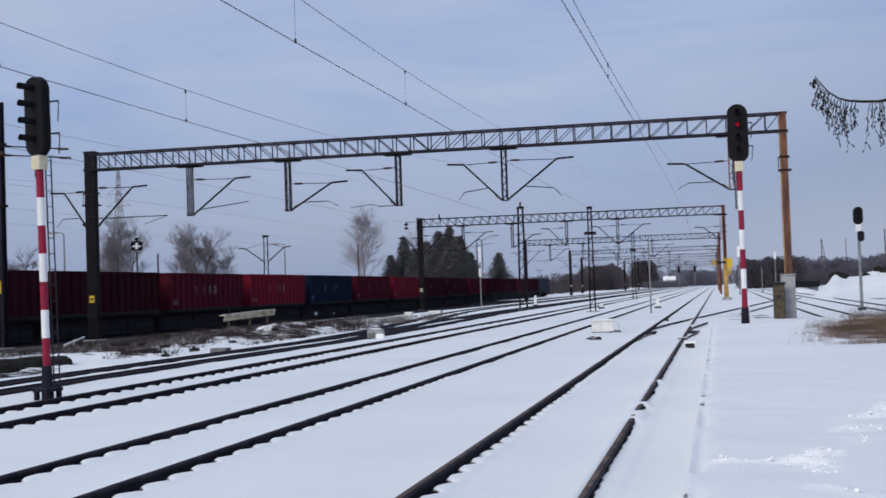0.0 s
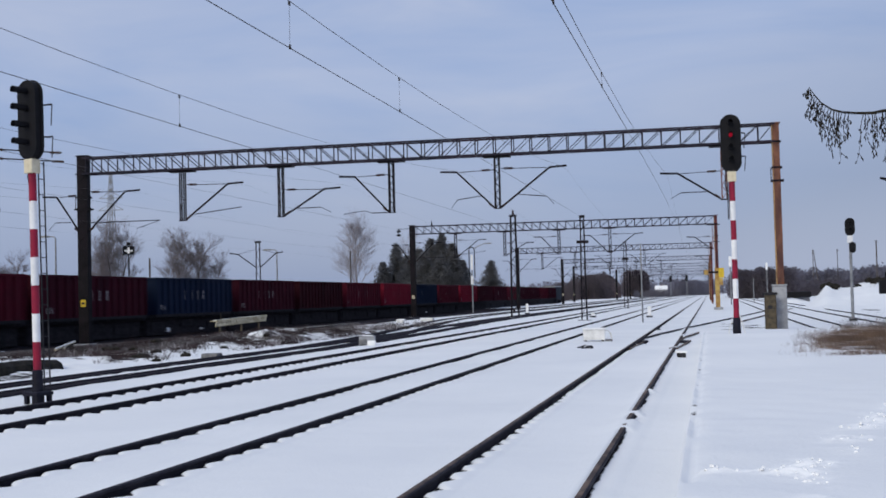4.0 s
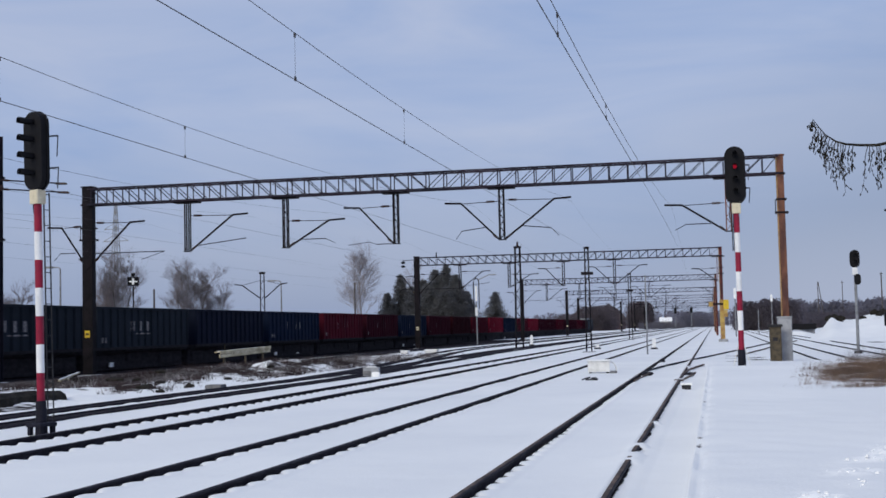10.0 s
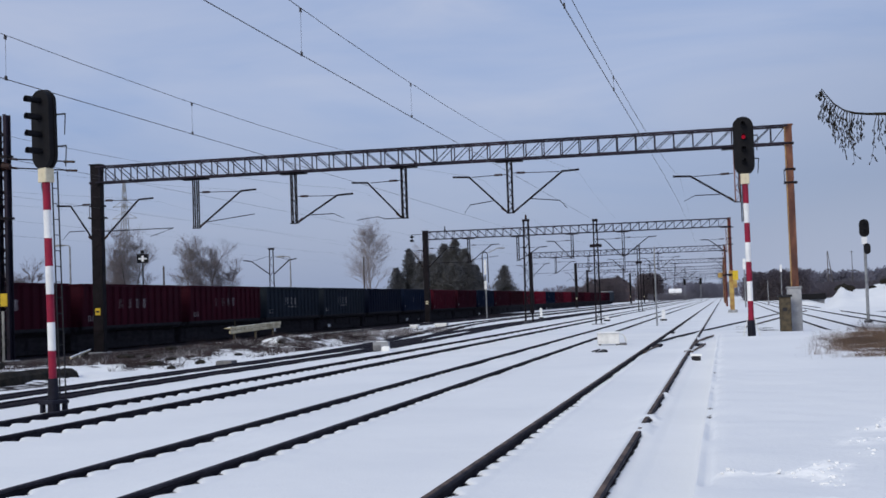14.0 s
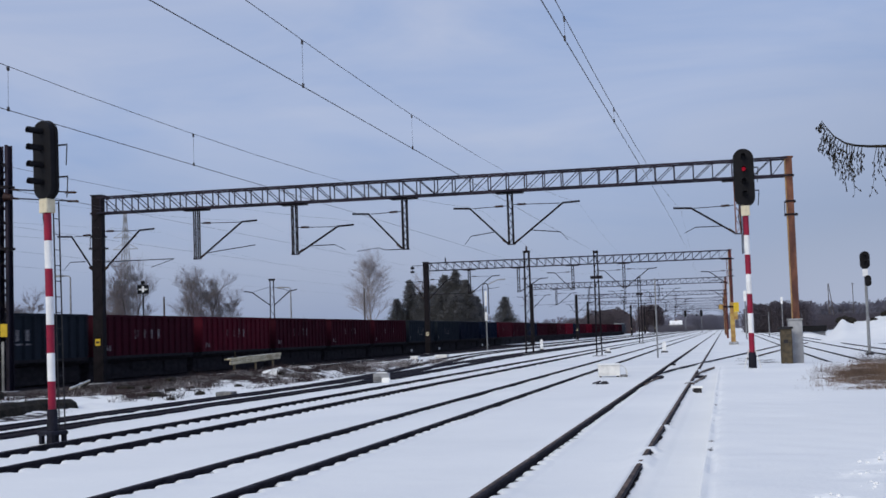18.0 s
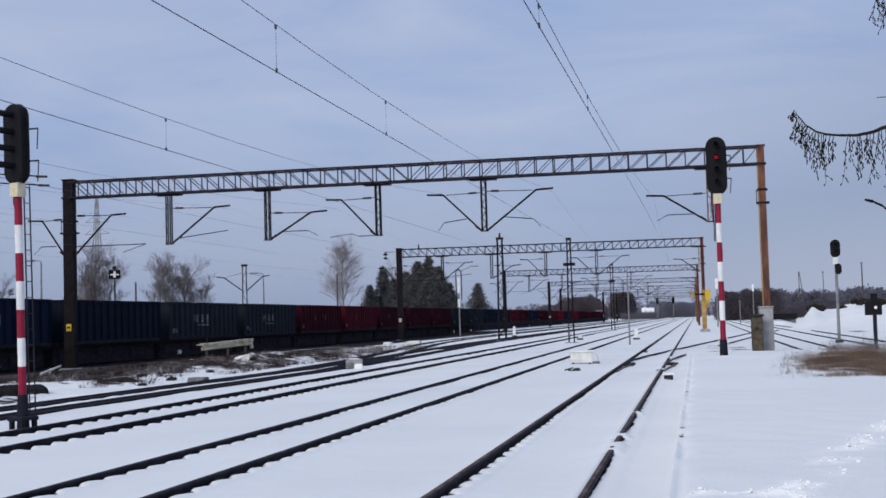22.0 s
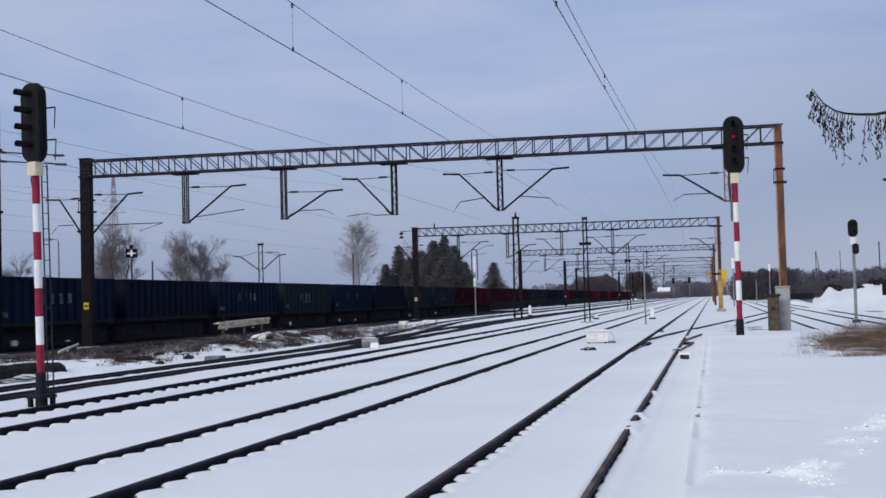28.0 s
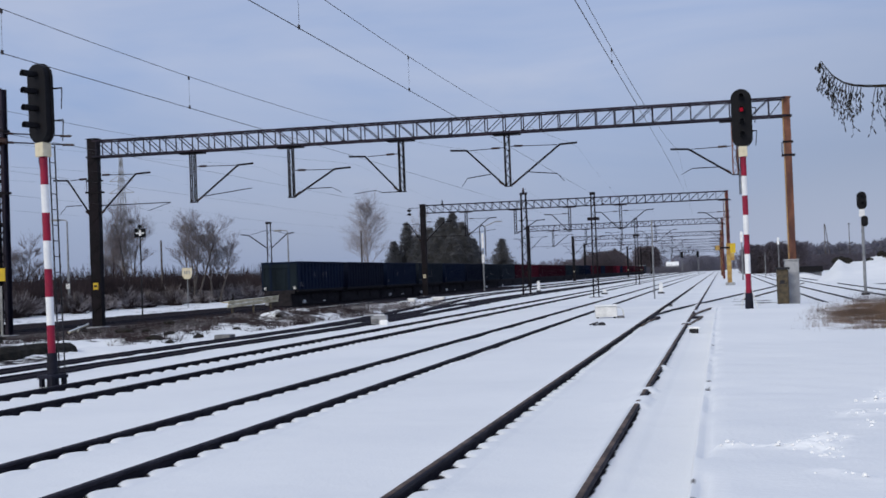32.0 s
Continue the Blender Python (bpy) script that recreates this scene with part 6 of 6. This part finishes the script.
def far_signal(x, y, h):
    t = thing("colour_light_signal", "distant black signal on a grey mast", "railway signal", "distant signals", at=pose(x, y, -0.1))
    part("signal_head", Geo().plate(pill(0.8, 2.0), -0.15, 0.15), M_BLACK, t, at=pose(0, 0, h - 1.0))
    part("mast", Geo().tube((0, 0, 0), (0, 0, h - 1.6), 0.1, n=8), M_GREYSTEEL, t)


far_signal(-6.8, 400.0, 7.1)
far_signal(-11.6, 400.0, 7.0)


def overhanging_branch():
    """A limb with drooping twigs and small cones that reaches over the platform."""
    r = random.Random(77)
    t = thing("larch_tree", "larch limb with drooping cone-studded twigs over the platform", "tree", at=pose(6.2, 16.5, 0.35))
    part("trunk", Geo().tube((0, 0, -0.3), (0.1, 0, 4.0), 0.19, 0.14, n=10).tube((0.1, 0, 4.0), (0, 0.1, 9.0), 0.14, 0.05, n=10), M_BARK, t)
    main = [(0.05, 0, 3.95), (-2.0, -0.3, 3.62), (-3.60, -0.5, 3.50), (-3.80, -0.5, 3.51), (-3.94, -0.5, 3.48), (-4.04, -0.5, 3.44), (-4.23, -0.5, 3.41), (-4.43, -0.5, 3.42),
            (-4.58, -0.5, 3.44), (-4.70, -0.5, 3.48), (-4.82, -0.5, 3.57), (-4.90, -0.5, 3.68), (-4.95, -0.5, 3.76)]
    g = Geo()
    for i in range(len(main) - 1):
        k0, k1 = 0.030 * (1 - i / 12.5) + 0.002, 0.030 * (1 - (i + 1) / 12.5) + 0.002
        g.tube(main[i], main[i + 1], k0, k1, 6, False)
    part("limb", g, M_WOOD, t)
    g = Geo()
    upper = [(0.0, 0.05, 4.6), (-2.2, -0.3, 4.15), (-3.55, -0.5, 3.86), (-3.98, -0.5, 3.85)]
    for i in range(3):
        g.tube(upper[i], upper[i + 1], 0.022 - 0.006 * i, 0.016 - 0.006 * i, 6, False)
    part("limb", g, M_WOOD, t)
    g = Geo()
    top = [(0.0, 0.08, 6.4), (-2.0, -0.3, 5.85), (-3.3, -0.5, 5.36), (-3.93, -0.5, 5.14)]
    for i in range(3):
        g.tube(top[i], top[i + 1], 0.022 - 0.006 * i, 0.016 - 0.006 * i, 6, False)
    part("limb", g, M_WOOD, t)
    tw, co = Geo(), Geo()

    def limb_at(x):
        for a, b in zip(main, main[1:]):
            if b[0] <= x <= a[0]:
                return Vector(a).lerp(Vector(b), (x - a[0]) / (b[0] - a[0]))
        return Vector(main[-1])

    def spray(p, d, length, rad, level):
        q, n = p, 6 if level else 3
        for k in range(n):
            d = (d + Vector((r.gauss(0, 0.13), r.gauss(0, 0.13), -0.12))).normalized()
            e = q + d * length / n
            tw.tube(q, e, rad * (1 - 0.11 * k), rad * (1 - 0.11 * (k + 1)), 4, False)
            if k and r.random() < 0.9:
                c = e + Vector((r.gauss(0, 0.01), r.gauss(0, 0.01), 0))
                co.tube(c, c + Vector((r.gauss(0, 0.008), 0, -0.03)), r.uniform(0.0055, 0.0095), 0.005, 5)
            if level and r.random() < 0.75:
                spray(e, (d + Vector((r.choice((-1, 1)) * r.uniform(0.3, 0.9), r.gauss(0, 0.4), 0.1))).normalized(), r.uniform(0.03, 0.095), rad * 0.8, level - 1)
            q = e

    # place along the limb, hang and lean of each drooping spray
    for x, hang, lean in ((-4.93, 0.10, -0.6), (-4.89, 0.20, -0.5), (-4.86, 0.27, -0.45), (-4.82, 0.22, -0.4), (-4.80, 0.30, -0.5), (-4.76, 0.34, -0.35), (-4.72, 0.30, -0.5), (-4.70, 0.42, -0.25),
                          (-4.68, 0.55, -0.15), (-4.66, 0.48, -0.3), (-4.64, 0.62, 0.0), (-4.61, 0.36, -0.2), (-4.58, 0.30, -0.35), (-4.54, 0.34, 0.1), (-4.50, 0.27, 0.0),
                          (-4.33, 0.60, -0.12), (-4.31, 0.35, 0.0), (-4.23, 0.42, 0.05), (-4.20, 0.50, -0.1), (-4.12, 0.30, 0.0), (-4.08, 0.48, -0.1), (-4.04, 0.36, 0.1), (-3.98, 0.60, 0.0),
                          (-3.95, 0.66, 0.05), (-3.90, 0.40, -0.1), (-3.80, 0.35, 0.0), (-3.70, 0.5, 0.0), (-3.55, 0.4, 0.0)):
        spray(limb_at(x), Vector((lean, r.gauss(0, 0.1), -0.8)).normalized(), hang, 0.0062, 1)
        if r.random() < 0.4:
            spray(limb_at(x + r.uniform(-0.03, 0.05)), Vector((lean + r.gauss(-0.1, 0.2), r.gauss(0, 0.15), -0.75)).normalized(), hang * 0.6, 0.004, 1)
    # short tips that stand up and out along the limb's end
    for i in range(5):
        spray(limb_at(-4.60 - 0.35 * r.random()), Vector((r.uniform(-0.9, -0.2), r.gauss(0, 0.2), r.uniform(0.05, 0.7))).normalized(), r.uniform(0.06, 0.14), 0.004, 0)
    for x, z, hang in ((-3.60, 3.86, 0.2), (-3.50, 3.87, 0.25), (-3.93, 5.14, 0.3), (-3.90, 5.15, 0.4), (-3.86, 5.16, 0.34), (-3.81, 5.18, 0.48), (-3.76, 5.20, 0.38), (-3.72, 5.21, 0.5), (-3.66, 5.23, 0.42), (-3.6, 5.25, 0.55), (-3.54, 5.27, 0.45), (-3.45, 5.3, 0.5)):
        spray(Vector((x, -0.5, z)), Vector((-0.2, 0, -0.8)).normalized(), hang, 0.0075, 1)
    part("twig_spray", tw, M_WOOD, t, kind="stuff")
    part("cone_spray", co, M_WOOD, t, "small dark cones", kind="stuff")


overhanging_branch()


# ---- the train ----
WAGON = 14.04
HEAD_OFF = 3.27


def build_wagon(colour, label, marks, snow_mark):
    """Four-axle open wagon; origin at rail level under its middle, length along y."""
    paint = PAINT[colour]
    t = thing("open_wagon", label, "freight wagon", "wagons of the train")
    L, W, lo, hi = 6.34, 1.49, 1.31, 3.59
    g = Geo()
    g.box(W - 0.05, W, -L, L, lo, hi)
    g.box(-W, -W + 0.05, -L, L, lo, hi)
    g.box(-W + 0.05, W - 0.05, -L, -L + 0.06, lo, hi - 0.02)
    g.box(-W + 0.05, W - 0.05, L - 0.06, L, lo, hi - 0.02)
    g.box(-W + 0.05, W - 0.05, -L + 0.06, L - 0.06, lo, lo + 0.08)
    for i in range(15):
        y = -L + 0.1 + i * (2 * L - 0.2) / 14
        g.box(-W - 0.09, -W, y - 0.06, y + 0.06, lo, hi - 0.1)
    body = part("body", g, paint, t)
    rib = WAGON_RIBS.setdefault(colour, Geo().plate([(0, lo), (0.07, lo + 0.06), (0.09, lo + 0.5), (0.09, hi - 0.14), (0, hi - 0.06)], -0.06, 0.06).mesh("rib", paint))
    for i in range(15):
        y = -L + 0.1 + i * (2 * L - 0.2) / 14
        part("rib", rib, None, body, at=pose(W, y, 0))
    part("top_rail", Geo().box(W - 0.07, W + 0.08, -L - 0.05, L + 0.05, hi - 0.10, hi + 0.02, 0.01).box(-W - 0.08, -W + 0.07, -L - 0.05, L + 0.05, hi - 0.10, hi + 0.02, 0.01).box(-W, W, -L - 0.06, -L + 0.07, hi - 0.10, hi + 0.01).box(-W, W, L - 0.07, L + 0.06, hi - 0.10, hi + 0.01), paint, body)
    for s in (-1, 1):
        for x in (-0.77, 0.77):
            part("end_post", Geo().box(x - 0.07, x + 0.07, min(s * L, s * (L + 0.08)), max(s * L, s * (L + 0.08)), lo, hi - 0.1), paint, body)
    part("load", Geo().box(-W + 0.06, W - 0.06, -L + 0.07, L - 0.07, lo + 0.08, hi - 0.5), M_WOOD, t, "dark coal load below the rim")
    # dark block added to close the gap below, as the shade under the wagon
    part("underside_shade_block", Geo().box(-1.0, 1.0, -6.5, 6.5, 0.05, 1.08, 0.06), M_UNDER, t)
    part("underframe", Geo().box(-1.25, 1.25, -6.55, 6.55, 1.02, 1.31).box(W - 0.1, W + 0.03, -L, L, 1.17, 1.33).box(-W - 0.03, -W + 0.1, -L, L, 1.17, 1.33).box(-0.5, 1.1, -1.6, 1.4, 0.50, 1.02, 0.05), M_UNDER, t)
    for s in (-1, 1):
        b = part("bogie", Geo().box(0.92, 1.08, -1.6, 1.6, 0.28, 0.92, 0.04).box(-1.08, -0.92, -1.6, 1.6, 0.28, 0.92, 0.04).box(-0.95, 0.95, -0.25, 0.25, 0.45, 1.02, 0.03), M_UNDER, t, at=pose(0, s * 4.5, 0))
        for yy in (-0.9, 0.9):
            part("wheelset", Geo().tube((-0.82, yy, 0.46), (-0.68, yy, 0.46), 0.46, n=20).tube((0.68, yy, 0.46), (0.82, yy, 0.46), 0.46, n=20).tube((-0.68, yy, 0.46), (0.68, yy, 0.46), 0.08, n=8), M_UNDER, b)
        for x in (-0.875, 0.875):
            part("buffer", Geo().tube((x, s * 6.55, 1.06), (x, s * 6.98, 1.06), 0.10, n=10).tube((x, s * 6.96, 1.06), (x, s * 7.01, 1.06), 0.22, n=14), M_UNDER, t)
    if colour in ("blue", "slate"):
        for y, z, a, b in ((-3.8, 0.22, 0.42, 0.26), (1.6, 0.24, 0.3, 0.09))[:2 if colour == "blue" else 1]:
            part("snow_crust", Geo().box(1.09, 1.22, y - a / 2, y + a / 2, z, z + b, 0.03), M_SNOW, t, "snow caked on the running gear")
    if marks:
        for i in range(marks):
            wd = 0.5 if snow_mark else 0.36
            part("lettering", Geo().box(W + 0.001, W + 0.010, -1.9 + i * 0.95, -1.9 + wd + i * 0.95, 2.25, 2.80), M_MARK, body, "faded white lettering bar")
        part("data_panel", Geo().box(W + 0.001, W + 0.010, -5.55, -5.0, 1.6, 1.9), M_MARK, body, "small data panel")
    if snow_mark:
        part("lettering", Geo().box(W + 0.001, W + 0.010, -1.2, 0.6, 2.05, 2.13), M_MARK, body, "faded white lettering bar")
    return t


WAGON_RIBS = {}
LABELS = {
    "brightred": "bright red ribbed open freight wagon with white lettering",
    "red": "red ribbed open freight wagon with faded lettering",
    "darkred": "dark red grimy ribbed open freight wagon",
    "brown": "brown-red grimy ribbed open freight wagon",
    "blue": "blue ribbed open freight wagon",
    "navy": "dark navy grimy ribbed open freight wagon",
    "slate": "slate grey ribbed open freight wagon with white lettering",
}
# colours from the rear wagon forwards
ORDER = ("blue navy blue slate blue navy slate slate darkred red darkred darkred darkred slate slate navy blue "
         "red darkred blue darkred brown red brightred blue red brightred darkred darkred red darkred darkred red darkred").split()


# seconds and metres by which the train runs ahead of an even pull
SURGE = ((0, 0.2), (4, 0.8), (8, 2.0), (11, -0.1), (13.5, -1.4), (16, -0.1), (18, 1.0), (21, 0.5), (23, 0.1), (25, -1.0), (28, -1.6), (30, -2.2), (32, -0.7))


def train_shift(t):
    return 10.19 * t + 0.0077 * t * t


def build_train():
    made, out = {}, []
    for i, colour in enumerate(ORDER):
        if colour not in made:
            w = made[colour] = build_wagon(colour, LABELS[colour], 0 if colour in ("navy", "brown") else 3 if colour == "slate" else 4, colour == "slate")
        else:
            w = copy_thing(made[colour], Matrix.Identity(4))
        out.append((w, HEAD_OFF + (i - 17 + 0.5) * WAGON))
        if i == 0:
            tail = w
    out.append((build_loco(), HEAD_OFF + (len(ORDER) - 17) * WAGON + 8.6))
    part("end_wall", Geo().box(-1.42, 1.42, -6.365, -6.342, 1.36, 3.46), M_ENDWALL, tail, "grey-green end wall")
    part("end_rail", Geo().box(-1.46, 1.46, -6.44, -6.366, 3.10, 3.22, 0.01), M_ENDWALL, tail)
    for x in (-1.38, -0.45, 0.45, 1.38):
        part("end_stanchion", Geo().box(x - 0.06, x + 0.06, -6.43, -6.367, 1.36, 3.08), M_ENDWALL, tail)
    # the two tail discs that the other wagons lack
    for x in (-1.25, 1.25):
        part("tail_disc", Geo().plate([(x + px, 1.50 + pz) for px, pz in pill(0.13, 0.25, 6)], -6.50, -6.46), M_WHITE, tail, "white tail disc")
    return out


def build_loco():
    t = thing("electric_locomotive", "grey-green electric locomotive at the head of the train", "locomotive")
    b = part("body", Geo().box(-1.48, 1.48, -8.0, 8.0, 1.1, 3.75, 0.15), PAINT["slate"], t)
    part("roof", Geo().box(-1.2, 1.2, -7.4, 7.4, 3.75, 4.05, 0.12), M_GREYSTEEL, t)
    for s in (-1, 1):
        for x in (-0.7, 0.7):
            part("cab_window", Geo().box(x - 0.5, x + 0.5, min(s * 8.0, s * 8.03), max(s * 8.0, s * 8.03), 2.5, 3.3), M_GLASS, b)
            part("buffer", Geo().tube((x * 1.25, s * 8.0, 1.04), (x * 1.25, s * 8.6, 1.04), 0.2, n=10), M_UNDER, t)
        part("side_window", Geo().box(1.48, 1.50, s * 6.9 - 0.45, s * 6.9 + 0.45, 2.5, 3.2), M_GLASS, b)
        g = part("bogie", Geo().box(-1.2, 1.2, -1.9, 1.9, 0.35, 1.0, 0.05), M_UNDER, t, at=pose(0, s * 4.6, 0))
        for yy in (-1.4, 1.4):
            part("wheelset", Geo().tube((-0.82, yy, 0.6), (0.82, yy, 0.6), 0.6, n=18), M_UNDER, g)
    part("sill", Geo().box(-1.4, 1.4, -7.9, 7.9, 0.85, 1.1), M_UNDER, t)
    p = part("pantograph", Geo().tube((-0.5, 4.5, 4.05), (-0.3, 5.6, 4.8), 0.04, n=5).tube((0.5, 4.5, 4.05), (0.3, 5.6, 4.8), 0.04, n=5).tube((0, 5.6, 4.8), (0, 4.4, 5.4), 0.04, n=5), M_STEEL, t)
    part("collector_head", Geo().tube((-0.8, 4.4, 5.41), (0.8, 4.4, 5.41), 0.04, n=5), M_STEEL, p)
    return t


TRAIN = build_train()


def motions():
    for w, off in TRAIN:
        walk(w, [(t, pose(TRAIN_X, off + train_shift(t) + ahead, RAIL_Z)) for t, ahead in SURGE])


motions()
